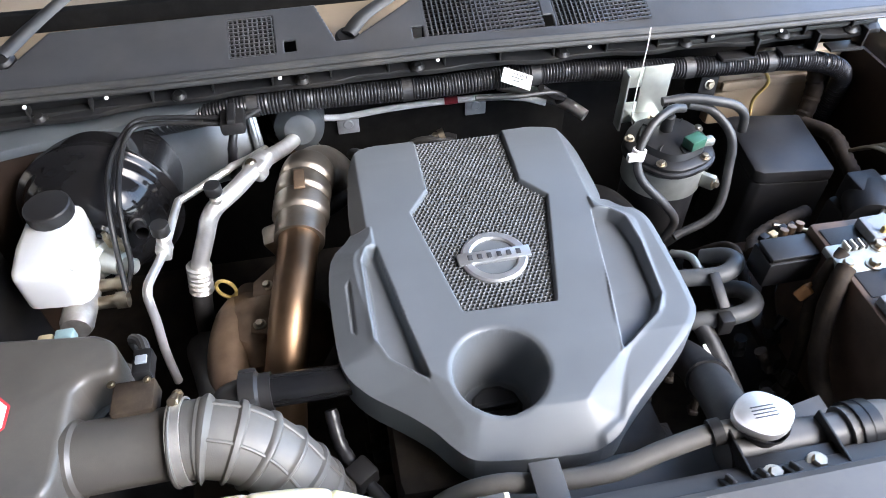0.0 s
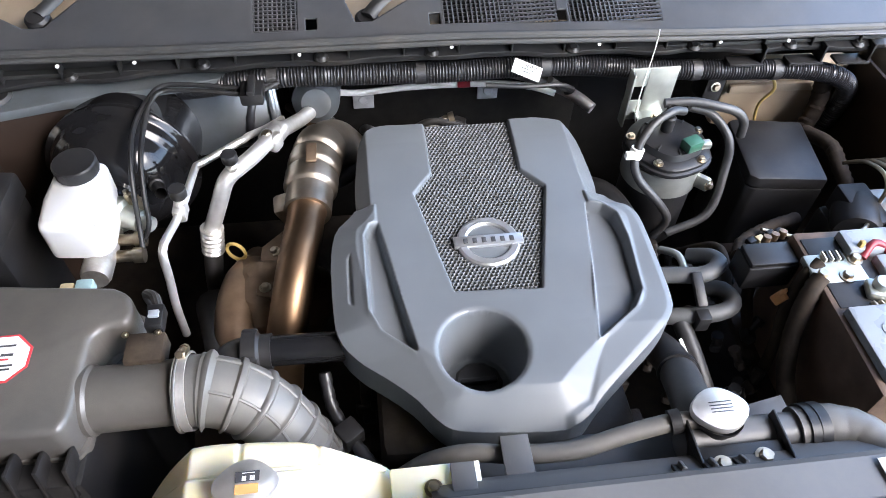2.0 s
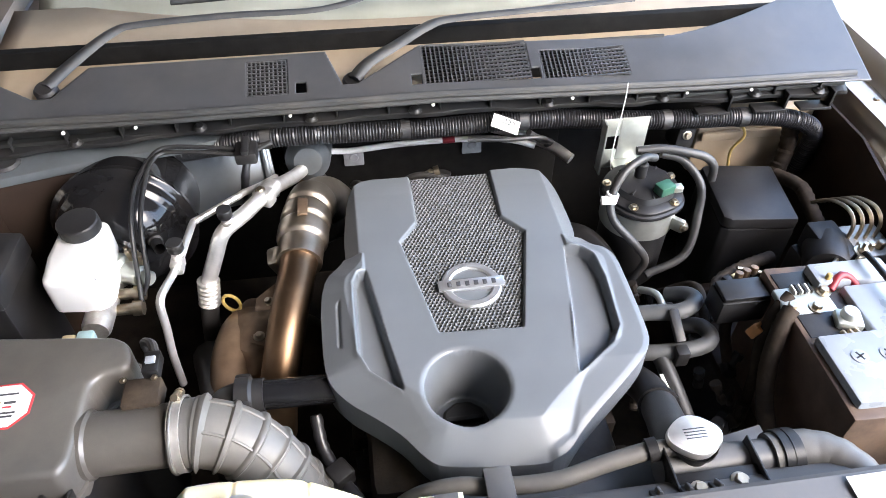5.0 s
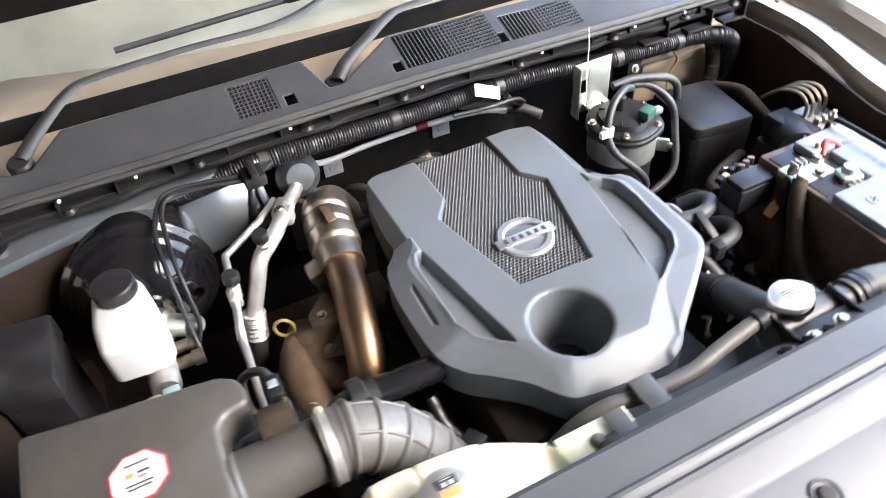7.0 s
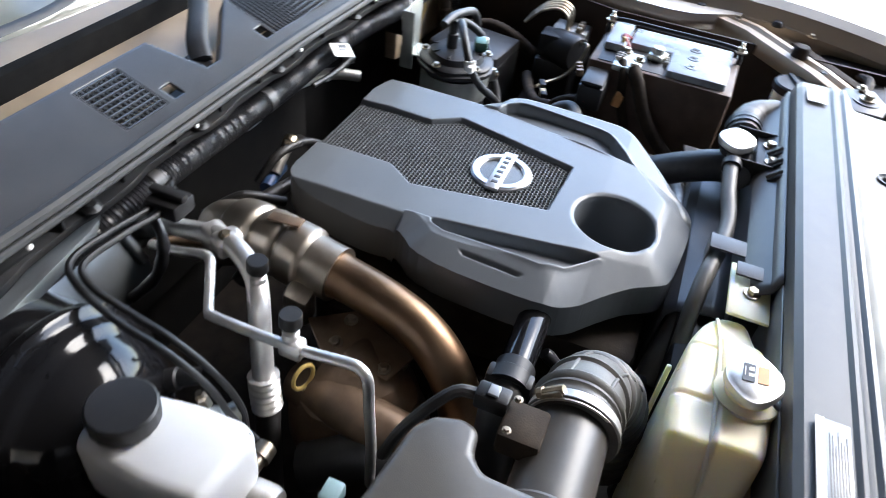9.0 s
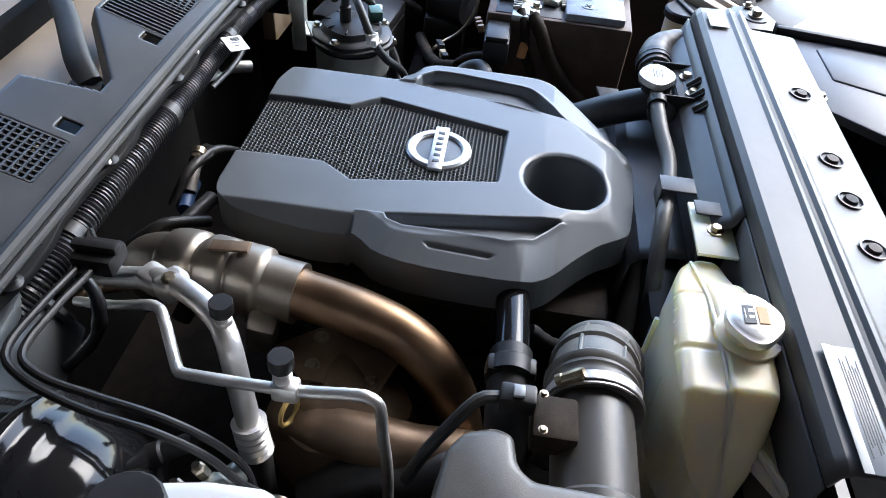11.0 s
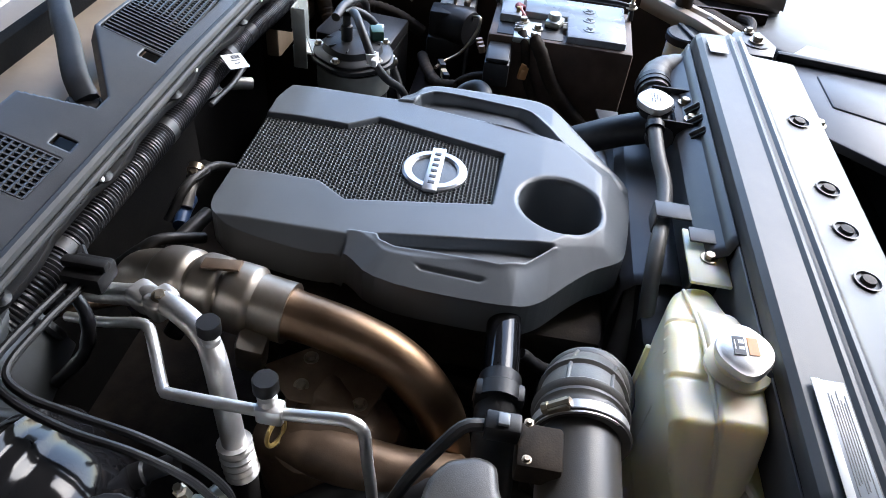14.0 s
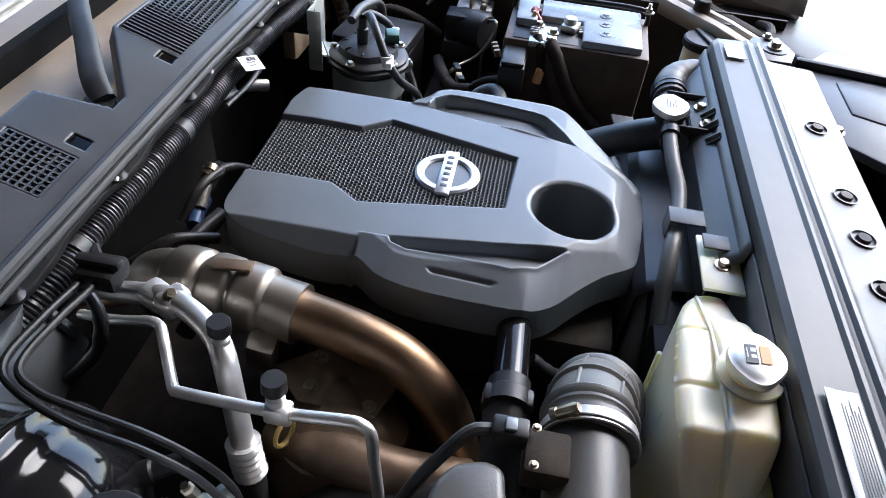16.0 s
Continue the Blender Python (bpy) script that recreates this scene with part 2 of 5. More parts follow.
def poly_dist(X, Y, poly):
    """Signed distance of grid points to a polygon, negative inside."""
    p = np.array(poly, float)
    best = np.full(X.shape, 1e9)
    inside = np.zeros(X.shape, bool)
    for (x0, y0), (x1, y1) in zip(p, np.roll(p, -1, 0)):
        ex, ey = x1 - x0, y1 - y0
        t = np.clip(((X - x0) * ex + (Y - y0) * ey) / (ex * ex + ey * ey), 0, 1)
        best = np.minimum(best, np.hypot(X - x0 - t * ex, Y - y0 - t * ey))
        cross = ((y0 > Y) != (y1 > Y)) & (X < (x1 - x0) * (Y - y0) / (y1 - y0 if y1 != y0 else 1e-9) + x0)
        inside ^= cross
    return np.where(inside, -best, best)


def rise(d, width):
    """0 outside, 1 inside by more than width, smooth between."""
    t = np.clip(-d / width, 0, 1)
    return t * t * (3 - 2 * t)


def blur(Z, n):
    for _ in range(n):
        Z = (Z + np.roll(Z, 1, 0) + np.roll(Z, -1, 0) + np.roll(Z, 1, 1) + np.roll(Z, -1, 1)) / 5
    return Z


def chaikin(poly, n=2):
    """Rounds a polygon's corners by cutting them."""
    p = [Vector((*q, 0)) for q in poly]
    for _ in range(n):
        p = [v for a, b in zip(p, p[1:] + p[:1]) for v in (a * 0.78 + b * 0.22, a * 0.22 + b * 0.78)]
    return [(v.x, v.y) for v in p]


def snap(X, Y, d, reach):
    """Draws the grid points just outside an outline onto it."""
    gy, gx = np.gradient(d, Y[:, 0], X[0])
    n = np.hypot(gx, gy) + 1e-9
    near = (d > 0) & (d < reach)
    return np.where(near, X - gx / n * d, X), np.where(near, Y - gy / n * d, Y)


def skirt(ob, depth, spread, lowest):
    """Folds the open rim of a moulded sheet down into a wall."""
    bm = bmesh.new()
    bm.from_mesh(ob.data)
    rim = [e for e in bm.edges if e.is_boundary]
    mid = sum((v.co for v in bm.verts), Vector()) / len(bm.verts)
    ext = bmesh.ops.extrude_edge_only(bm, edges=rim)["geom"]
    for v in (g for g in ext if isinstance(g, bmesh.types.BMVert)):
        out = Vector((v.co.x - mid.x, v.co.y - mid.y, 0)).normalized()
        v.co += out * spread
        v.co.z = max(lowest, v.co.z - depth)
    for e in rim:
        e.smooth = False
    bmesh.ops.recalc_face_normals(bm, faces=bm.faces)
    bm.to_mesh(ob.data)
    bm.free()
    return ob


def relief(name, X, Y, Z, keep, material, parent, label=""):
    """A moulded sheet: one grid mesh of heights, where keep holds."""
    ny, nx = X.shape
    verts = np.stack([X.ravel(), Y.ravel(), Z.ravel()], 1)
    idx = np.arange(nx * ny).reshape(ny, nx)
    k = keep[:-1, :-1] & keep[1:, :-1] & keep[:-1, 1:] & keep[1:, 1:]
    quads = np.stack([idx[:-1, :-1][k], idx[:-1, 1:][k], idx[1:, 1:][k], idx[1:, :-1][k]], 1)
    used = np.unique(quads)
    back = np.zeros(nx * ny, int)
    back[used] = np.arange(len(used))
    me = bpy.data.meshes.new(name)
    me.from_pydata(verts[used].tolist(), [], back[quads].tolist())
    me.materials.append(material)
    me.shade_smooth()
    ob = new(name, me)
    ob.parent = parent
    if label:
        ob["label"] = label
    return ob


def grid(x0, x1, y0, y1, step):
    return np.meshgrid(np.arange(x0, x1 + step / 2, step), np.arange(y0, y1 + step / 2, step))

# ---- the place: ground, body shell ----
gm = bmesh.new()
bmesh.ops.create_grid(gm, x_segments=8, y_segments=8, size=400)
tagged(part("ground", gm, M_CONCRETE), "pale sunlit concrete paving round the vehicle", "ground", kind="structure")

# unseen shed, added to block sky light from left, front, rear and above
shed = thing("shed", "unseen brown sheet walls and roof, added to hold back sky light", "wall", kind="structure")
part("side_wall", bar((0.1, 11.0, 3.4), (-1.6, 2.1, 1.7), 0.01), M_SHED, shed)
part("rear_wall", bar((9.0, 0.1, 3.4), (2.85, 7.65, 1.7), 0.01), M_SHED, shed)
part("front_wall", bar((3.2, 0.1, 3.4), (0.0, -3.45, 1.7), 0.01), M_SHED, shed)
part("shed_roof", bar((2.95, 11.0, 0.06), (-0.175, 2.1, 3.44), 0.01), M_SHED, shed)

# engine bay well: tray, firewall, inner fenders
part_floor = part("bay_floor", bar((1.5, 1.15, 0.02), (0, 0.0, 0.50), 0.002), M_IRON)
tagged(part_floor, "dark oily undertray below the engine", "undertray", kind="structure")
fw = part("firewall", bar((1.56, 0.02, 0.66), (0, 0.545, 0.80), 0.004), M_FELT)
tagged(fw, "dark firewall behind the engine", "firewall", kind="structure")

def fender(sign):
    f = thing("fender", "silver-champagne metallic front fender with inner gutter", "fender", "front fenders")
    edge = 0.715 if sign > 0 else 0.762
    prof = [(edge - 0.002, 0.99), (edge, 1.02), (edge + 0.006, 1.033), (0.776, 1.036), (0.785, 1.03), (0.80, 1.03), (0.81, 1.062), (0.83, 1.075), (0.88, 1.062), (0.925, 1.0), (0.945, 0.85), (0.95, 0.5)]
    ys = np.linspace(-0.62, 1.20, 38)
    bm = bmesh.new()
    rows = []
    for y in ys:
        k = max(0.0, -y - 0.25)
        u = min(1.0, max(0.0, (y + 0.05) / 0.32)) if sign > 0 else 0.0
        flare = 0.075 * u * u * (3 - 2 * u)
        nose = min(1.0, max(0.0, (-y - 0.16) / 0.12)) if sign > 0 else 0.0
        rows.append([bm.verts.new((sign * (x + max(0.0, 0.80 - x) * nose + flare * max(0.0, 0.945 - x) / 0.23 - 0.35 * k * k * (1 if x > 0.79 else 0.6)), y, z - 0.12 * k * k - (0.0 if z < 0.9 else 0.02 * (0.3 - y) * (z > 1.0)))) for x, z in prof])
    for a, b in zip(rows, rows[1:]):
        for i in range(len(prof) - 1):
            bm.faces.new((a[i], a[i + 1], b[i + 1], b[i]))
    p = part("fender_panel", bm, M_PAINT, f)
    thicken(p, 0.004)
    w = edge - 0.022
    v = 0.072 if sign > 0 else 0.0
    line = [(w, -0.575), (w, -0.03), (w + v, 0.26), (w + v, 0.575)]
    part("inner_apron", slab([(sign * x, y) for x, y in line] + [(sign * (x + 0.006), y) for x, y in reversed(line)], 0.505, 1.005, 0.0), M_APRON, f, "dusty inner apron, bay shade put into its colour")
    for k in range(6):
        bolt((sign * (0.772 + 0.05 * (sign > 0 and k > 2)), -0.42 + 0.15 * k, 1.026 + 0.02 * (0.15 * k - 0.42)), (0, 0, 1), 0.006, f)
        part("grommet", lathe([(0.012, 0), (0.012, 0.004), (0.008, 0.010), (0, 0.011)], (sign * (0.790 + 0.05 * (sign > 0 and k > 2)), -0.35 + 0.16 * k, 1.018), (0, 0, 1), 16), M_RUBBER, f)
    return f

fender_l, fender_r = fender(-1), fender(1)

# ---- cowl ----
def bow(x):
    """The cowl line falls away towards the sides."""
    return (0.02 * (abs(x) / 0.7) ** 3, -0.022 * max(0, x) / 0.7 - 0.004 * (x < 0) * abs(x))

XS = [-0.78 + 0.012 * i for i in range(131)]
cowl = thing("cowl_panel", "faded black plastic cowl below the windscreen with air intake grilles", "cowl")

# cowl top: outline cut by the two wiper valleys; slopes up to the rear
def cowl_rear(x):
    """y of the rear edge."""
    edge = 0.432
    for a, b, c, d, depth in ((-0.185, -0.160, -0.135, -0.025, 0.068), (-0.75, -0.655, -0.625, -0.572, 0.055)):
        if a < x < b:
            edge = min(edge, 0.432 - depth * (x - a) / (b - a))
        elif b <= x <= c:
            edge = min(edge, 0.432 - depth)
        elif c < x < d:
            edge = min(edge, 0.432 - depth * (d - x) / (d - c))
    if x > 0.42:
        edge += 0.12 * ((x - 0.42) / 0.35) ** 1.4
    return edge

def cowl_z(x, y):
    dy, dz = bow(x)
    return 1.118 + dz + 0.36 * (y - 0.33)

GRIDS = ((-0.316, -0.252, 0.351, 0.416), (-0.022, 0.160, 0.351, 0.424), (0.184, 0.336, 0.351, 0.408))
SLOTS = ((-0.236, -0.222, 0.353, 0.369), (-0.043, -0.029, 0.353, 0.369), (0.163, 0.177, 0.353, 0.371))
X, Y = grid(-0.78, 0.78, 0.318, 0.56, 0.0025)
rear = np.vectorize(cowl_rear)(X)
keep = Y < rear + 0.012
Y = np.minimum(Y, rear + 0.0085)
Z = 1.118 + np.vectorize(lambda x: bow(x)[1])(X) + 0.36 * (Y - 0.33) - 2.5 * np.clip(Y - rear + 0.002, 0, 0.02)
for x0, x1, y0, y1 in GRIDS + SLOTS:
    keep &= ~((X > x0) & (X < x1) & (Y > y0) & (Y < y1))
thicken(relief("panel", X, Y, Z, keep, M_COWL, cowl), 0.003)

def lattice(x0, x1, y0, y1, pitch=0.0075):
    bm = bmesh.new()
    nx, ny = round((x1 - x0) / pitch), round((y1 - y0) / pitch)
    tilt = Matrix.Rotation(math.atan(0.36), 3, "X")
    for i in range(nx + 1):
        x = x0 + (x1 - x0) * i / nx
        bar((0.0022, (y1 - y0) * 1.06, 0.003), (x, (y0 + y1) / 2, cowl_z(x, (y0 + y1) / 2) - 0.001), 0, tilt, bm=bm)
    for j in range(ny + 1):
        y = y0 + (y1 - y0) * j / ny
        xm = (x0 + x1) / 2
        bar((x1 - x0, 0.0022, 0.003), (xm, y, cowl_z(xm, y) - 0.001), 0, Matrix.Rotation(math.atan(-0.03 if xm > 0 else 0.0), 3, "Y"), bm=bm)
    part("intake_grille", bm, M_COWL, cowl, smooth=0)

for g in GRIDS:
    lattice(*g)
# black sheets behind the grilles stand in for the shade inside the cowl
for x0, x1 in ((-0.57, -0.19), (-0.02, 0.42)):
    part("plenum_shade_wall", bar((x1 - x0, 0.004, 0.075), ((x0 + x1) / 2, 0.429, 1.107), 0.001), M_DARK, cowl)
part("plenum_shade_floor", bar((1.5, 0.16, 0.008), (0, 0.42, 1.07), 0.002), M_DARK, cowl)

# front face of the cowl, ribbed, with a wavy lower lip
def lip(x):
    w = 0.006 * math.cos(x * 2 * math.pi / 0.175 + 0.6)
    return w

xs = [-0.76 + 0.008 * i for i in range(191)]
bm = bmesh.new()
rows = []
for x in xs:
    dy, dz = bow(x)
    w = max(-0.002, min(0.005, lip(x)))
    drop = 0.018 * max(0, (-x - 0.35) / 0.35)
    rows.append([bm.verts.new(v) for v in ((x, 0.338, 1.108 + dz), (x, 0.352, 1.096 + dz - drop), (x, 0.353, 1.088 + dz - drop), (x, 0.336 - w, 1.080 + dz - drop), (x, 0.334 - w, 1.073 + dz - drop))])
for a, b in zip(rows, rows[1:]):
    for i in range(4):
        bm.faces.new((a[i], a[i + 1], b[i + 1], b[i]))
face = part("cowl_gutter", bm, M_BLACK, cowl, "black ribbed gutter under the seal")
thicken(face, 0.003, 1)
for i in range(17):
    x = -0.70 + 0.0875 * i
    dy, dz = bow(x)
    drop = 0.018 * max(0, (-x - 0.35) / 0.35)
    part("rib", bar((0.003, 0.022, 0.022), (x, 0.346, 1.092 + dz - drop), 0.001), M_BLACK, cowl)
for x in (-0.60, -0.40, -0.218, -0.043, 0.19, 0.40, 0.575, 0.70):
    dy, dz = bow(x)
    drop = 0.018 * max(0, (-x - 0.35) / 0.35)
    part("clip", lathe([(0, 0), (0.011, 0), (0.0115, 0.003), (0.008, 0.005), (0.006, 0.008), (0, 0.008)], (x, 0.338, 1.082 + dz - drop), (0, -0.25, 1), 16), M_BLACK, cowl)

# rubber hood seal: a bulb on a double-lipped base
seal = thing("hood_seal", "long black rubber weatherstrip with white clips along the cowl", "seal")
for nm, dy, dz2, r in (("bulb", 0.0, 0.006, 0.0075), ("front_lip", -0.010, 0.001, 0.0045), ("rear_lip", 0.011, 0.002, 0.004)):
    bm = tube([(x, 0.326 + dy + 0.010 * max(0, (abs(x) - 0.45) / 0.3), 1.112 + dz2 + bow(x)[1]) for x in XS[::4]], r, 10, 0.012)
    part(nm, bm, M_SEALGLOSS, seal)
for x in (-0.602, -0.492, -0.249, -0.015, 0.224, 0.430, 0.55):
    part("retainer", lathe([(0, 0), (0.0028, 0), (0.0028, 0.003), (0, 0.004)], (x, 0.3165, 1.106 + bow(x)[1]), (0, -1, 0.2), 10), M_PAPER, seal, "white plastic clip")

# windscreen and scuttle
scut = part("scuttle", sweep([(0.425, 1.075), (0.47, 1.083), (0.52, 1.095), (0.60, 1.108), (0.72, 1.122)], [-0.78 + 0.04 * i for i in range(40)]), M_INNER)
thicken(scut, 0.004)
tagged(scut, "dusty beige painted scuttle under the wipers", "scuttle", kind="structure")
ws = sweep([(0.60, 1.100), (0.65, 1.125), (0.75, 1.180), (0.95, 1.300), (1.2, 1.480), (1.45, 1.67)], [-0.74 + 0.04 * i for i in range(38)], lambda x: (0.10 * (x / 0.74) ** 2, 0.0))
wso = part("windscreen", ws, M_GLASS)
thicken(wso, 0.005)
tagged(wso, "dusty dark windscreen reflecting the surroundings", "windscreen", kind="structure")

def wiper(pivot, pts, blade, label):
    w = thing("wiper", label, "wiper", "windscreen wipers")
    path = smooth_path(pts, 0.008)
    bm = bmesh.new()
    rows = []
    for i, q in enumerate(path):
        t = i / (len(path) - 1)
        d = (path[min(i + 1, len(path) - 1)] - path[max(i - 1, 0)]).normalized()
        side = d.cross(Vector((0, 0.4, 1))).normalized()
        up = side.cross(d).normalized()
        hw, hh = 0.014 - 0.005 * t, 0.006 - 0.002 * t
        rows.append([bm.verts.new(q + side * a * hw + up * b * hh) for a, b in ((-1, -1), (-1, 0.3), (-0.55, 1), (0.55, 1), (1, 0.3), (1, -1))])
    for a, b in zip(rows, rows[1:]):
        for i in range(6):
            bm.faces.new((a[i], a[(i + 1) % 6], b[(i + 1) % 6], b[i]))
    bm.faces.new(rows[0])
    bm.faces.new(rows[-1][::-1])
    part("arm", bm, M_SEALGLOSS, w, smooth=70)
    part("pivot", lathe([(0, -0.02), (0.019, -0.02), (0.019, 0.010), (0.015, 0.015), (0, 0.016)], pivot, (0, -0.3, 1), 20), M_BLACK, w)
    bm = tube(blade, 0.006, 8, 0.02)
    part("blade", bm, M_SEALGLOSS, w)
    part("blade_holder", bar((0.09, 0.022, 0.02), Vector(blade[1]) + Vector((0, -0.004, 0.006)), 0.004), M_BLACK, w)
    return w

wiper((-0.640, 0.405, 1.122), [(-0.640, 0.405, 1.135), (-0.60, 0.46, 1.150), (-0.545, 0.515, 1.168), (-0.50, 0.53, 1.172), (-0.35, 0.545, 1.172), (-0.18, 0.555, 1.170), (-0.05, 0.60, 1.185)],
      [(-0.46, 0.615, 1.170), (-0.10, 0.630, 1.176), (0.25, 0.645, 1.170)], "satin black wiper arm with long blade, parked on the glass")
wiper((-0.142, 0.392, 1.108), [(-0.142, 0.385, 1.124), (-0.115, 0.410, 1.138), (-0.058, 0.448, 1.150), (-0.01, 0.482, 1.158), (0.04, 0.505, 1.160), (0.2, 0.525, 1.158), (0.40, 0.550, 1.155)],
      [(0.0, 0.60, 1.160), (0.35, 0.615, 1.160), (0.68, 0.66, 1.170)], "satin black wiper arm reaching across the glass")

def hood_lining():
    bm = bmesh.new()
    rows = [[bm.verts.new((x, 0.43 - 0.66 * t, 1.325 + 0.935 * t)) for x in (-0.66, 0.66)] for t in (0, 0.5, 1)]
    for a, b in zip(rows, rows[1:]):
        bm.faces.new((a[0], a[1], b[1], b[0]))
    return bm

# open hood overhead, hinged at the cowl; shades the bay
hm = bmesh.new()
rows = []
for i in range(9):
    t = i / 8
    rows.append([hm.verts.new((x, 0.47 - 0.72 * t * 1.0, 1.30 + 1.02 * t + 0.03 * math.cos(x * 2))) for x in (-0.76, -0.5, -0.25, 0, 0.25, 0.5, 0.76)])
for a, b in zip(rows, rows[1:]):
    for i in range(6):
        hm.faces.new((a[i], a[i + 1], b[i + 1], b[i]))
hood = part("hood", hm, M_PAINT)
thicken(hood, 0.03, 1)
tagged(hood, "silver-champagne hood propped wide open over the bay", "hood", kind="structure")
hp = part("hood_lining", hood_lining(), M_FELT, hood)
part("car_body", bar((1.7, 2.6, 0.8), (0, 2.0, 0.70), 0.12), M_PAINT)
bpy.data.objects["car_body"]["kind"] = "structure"
bpy.data.objects["car_body"]["label"] = "silver-champagne cabin body behind the windscreen"

# ---- engine and cover ----
eng = thing("engine_block", "dark oily engine block under the plastic cover", "engine")
part("head", bar((0.34, 0.50, 0.10), (0, 0.0, 0.845), 0.02), M_IRON, eng)
part("block", bar((0.30, 0.46, 0.30), (0, 0.0, 0.66), 0.02), M_IRON, eng)
random.seed(5)
for i in range(60):
    x, y = random.choice((-1, 1)) * random.uniform(0.15, 0.20), random.uniform(-0.26, 0.18)
    part("fitting", bar((random.uniform(0.01, 0.05), random.uniform(0.01, 0.06), random.uniform(0.02, 0.08)), (x, y, random.uniform(0.70, 0.80)), 0.004), random.choice((M_IRON, M_BLACK)), eng)

cover = thing("engine_cover", "grey grained plastic engine cover with honeycomb centre and oil filler opening", "engine cover")
RIM = [(-0.140, 0.262), (-0.02, 0.270), (0.10, 0.266), (0.165, 0.250), (0.184, 0.215), (0.188, 0.12), (0.180, 0.088), (0.222, 0.049), (0.228, 0.020), (0.226, -0.118), (0.216, -0.142), (0.192, -0.166), (0.102, -0.236), (0.078, -0.262), (0.047, -0.272), (-0.076, -0.260), (-0.098, -0.247), (-0.128, -0.206), (-0.203, -0.142), (-0.218, -0.110), (-0.219, 0.040), (-0.178, 0.084), (-0.182, 0.125), (-0.172, 0.222), (-0.160, 0.248)]
POCKETS = ([(0.152, 0.061), (0.177, 0.055), (0.191, 0.036), (0.196, -0.010), (0.189, -0.100), (0.173, -0.126), (0.112, -0.170)],
           [(-0.150, 0.052), (-0.164, 0.045), (-0.172, 0.025), (-0.171, -0.100), (-0.158, -0.128), (-0.114, -0.166)])
PANEL = [(-0.066, 0.275), (0.076, 0.275), (0.072, 0.142), (0.103, 0.103), (0.058, -0.087), (-0.060, -0.081), (-0.096, 0.104), (-0.066, 0.146)]
HOLE = (-0.035, -0.168, 0.055)
X, Y = grid(-0.250, 0.250, -0.312, 0.306, 0.0014)
RIM = chaikin(RIM, 2)
d = poly_dist(X, Y, RIM)
X, Y = snap(X, Y, d, 0.0020)
# wings and nose: a rim that falls towards the front, rising inwards to the ridge
low = 0.990 + 0.06 * np.clip(Y + 0.02, -0.24, 0.06)
roof = np.minimum(low + 0.46 * np.clip(-d, 0, 0.046), 1.0075)
# the spine between the wings
MAIN = [(-0.152, 0.20), (0.155, 0.20), (0.155, 0.046), (0.108, -0.163), (0.080, -0.236), (-0.088, -0.226), (-0.114, -0.165), (-0.152, 0.05)]
dm = poly_dist(X, Y, MAIN)
roof = np.where(dm < 0, np.minimum(roof, 1.004), roof)
roof -= 0.16 * np.clip(dm, 0, 0.12) * np.clip((-Y - 0.12) / 0.04, 0, 1)
# the wing beside the battery keeps its height to the rim
wing = rise(np.maximum(-dm, np.maximum(0.05 - X, Y - 0.068)), 0.014)
roof += wing * np.clip(1.0015 - 0.30 * np.clip(d + 0.008, 0, 1) - 0.20 * np.clip(-Y - 0.15, 0, 0.12) - roof, 0, 1)
# rear half: square shoulders and a gentle fall to the rear
roof = np.where(Y > 0.085, 0.980 + np.clip(np.minimum(0.85 * (0.187 - np.abs(X)), 3.0 * (0.270 - Y)), 0.0, 0.024), roof)
roof -= 0.05 * np.clip(Y - 0.215, 0, 0.1)
roof -= 0.08 * np.clip(-Y - 0.215, 0, 0.1)
for p in POCKETS:
    dk = poly_dist(X, Y, p)
    roof -= 0.019 * rise(dk, 0.0055) - 0.0016 * np.exp(-(dk / 0.004) ** 2) * (dm > 0.004)
# seat of the insert
dp = poly_dist(X, Y, PANEL)
roof -= 0.0110 * rise(dp, 0.0045)
hole = np.hypot(X - HOLE[0], Y - HOLE[1]) - HOLE[2]
roof = roof - 0.0030 * np.exp(-(np.clip(hole, 0, 1) / 0.0035) ** 2)
# grip slot near the outer edge
slot = [(-0.190, 0.000), (-0.197, -0.010), (-0.197, -0.080), (-0.190, -0.090)]
roof -= 0.004 * rise(poly_dist(X, Y, slot), 0.003)
Z = blur(roof, 1)
Z = np.where(hole < 0, np.maximum(0.905, Z + 9.0 * hole), Z)
skirt(relief("shell", X, Y, Z, d < 0.0018, M_COVER, cover), 0.048, 0.001, 0.90)
# honeycomb panel, dimples on a hexagonal net
X, Y = grid(-0.106, 0.106, -0.094, 0.272, 0.0008)
P = 0.0062
row = np.round(Y / (P * 0.866))
cx = (np.round((X / P) - 0.5 * (row % 2)) + 0.5 * (row % 2)) * P
best = np.full(X.shape, 9.0)
for dr in (-1, 0, 1):
    r2 = row + dr
    c2 = (np.round((X / P) - 0.5 * (r2 % 2)) + 0.5 * (r2 % 2)) * P
    best = np.minimum(best, np.hypot(X - c2, Y - r2 * P * 0.866))
dimple = rise(best - 0.0026, 0.0009)
fall = 0.06 * np.clip(Y - 0.215, 0, 0.1)
relief("grille_panel", X, Y, np.minimum(0.9970 - fall, 0.9735 + np.clip(3.0 * (0.270 - Y), 0.0, 0.034)) - 0.0045 * dimple, (poly_dist(X, Y, PANEL) < 0.001) & (poly_dist(X, Y, RIM) < -0.002), M_GRILLE, cover, "dark honeycomb insert")
emb = part("badge", lathe([(0.0310, 0), (0.0310, 0.004), (0.0335, 0.0065), (0.0415, 0.0065), (0.0445, 0.004), (0.0445, 0)], (0, 0.004, 0.9955), (0, 0, 1), 64), M_CHROME, cover, "silver ring badge with a cross bar")
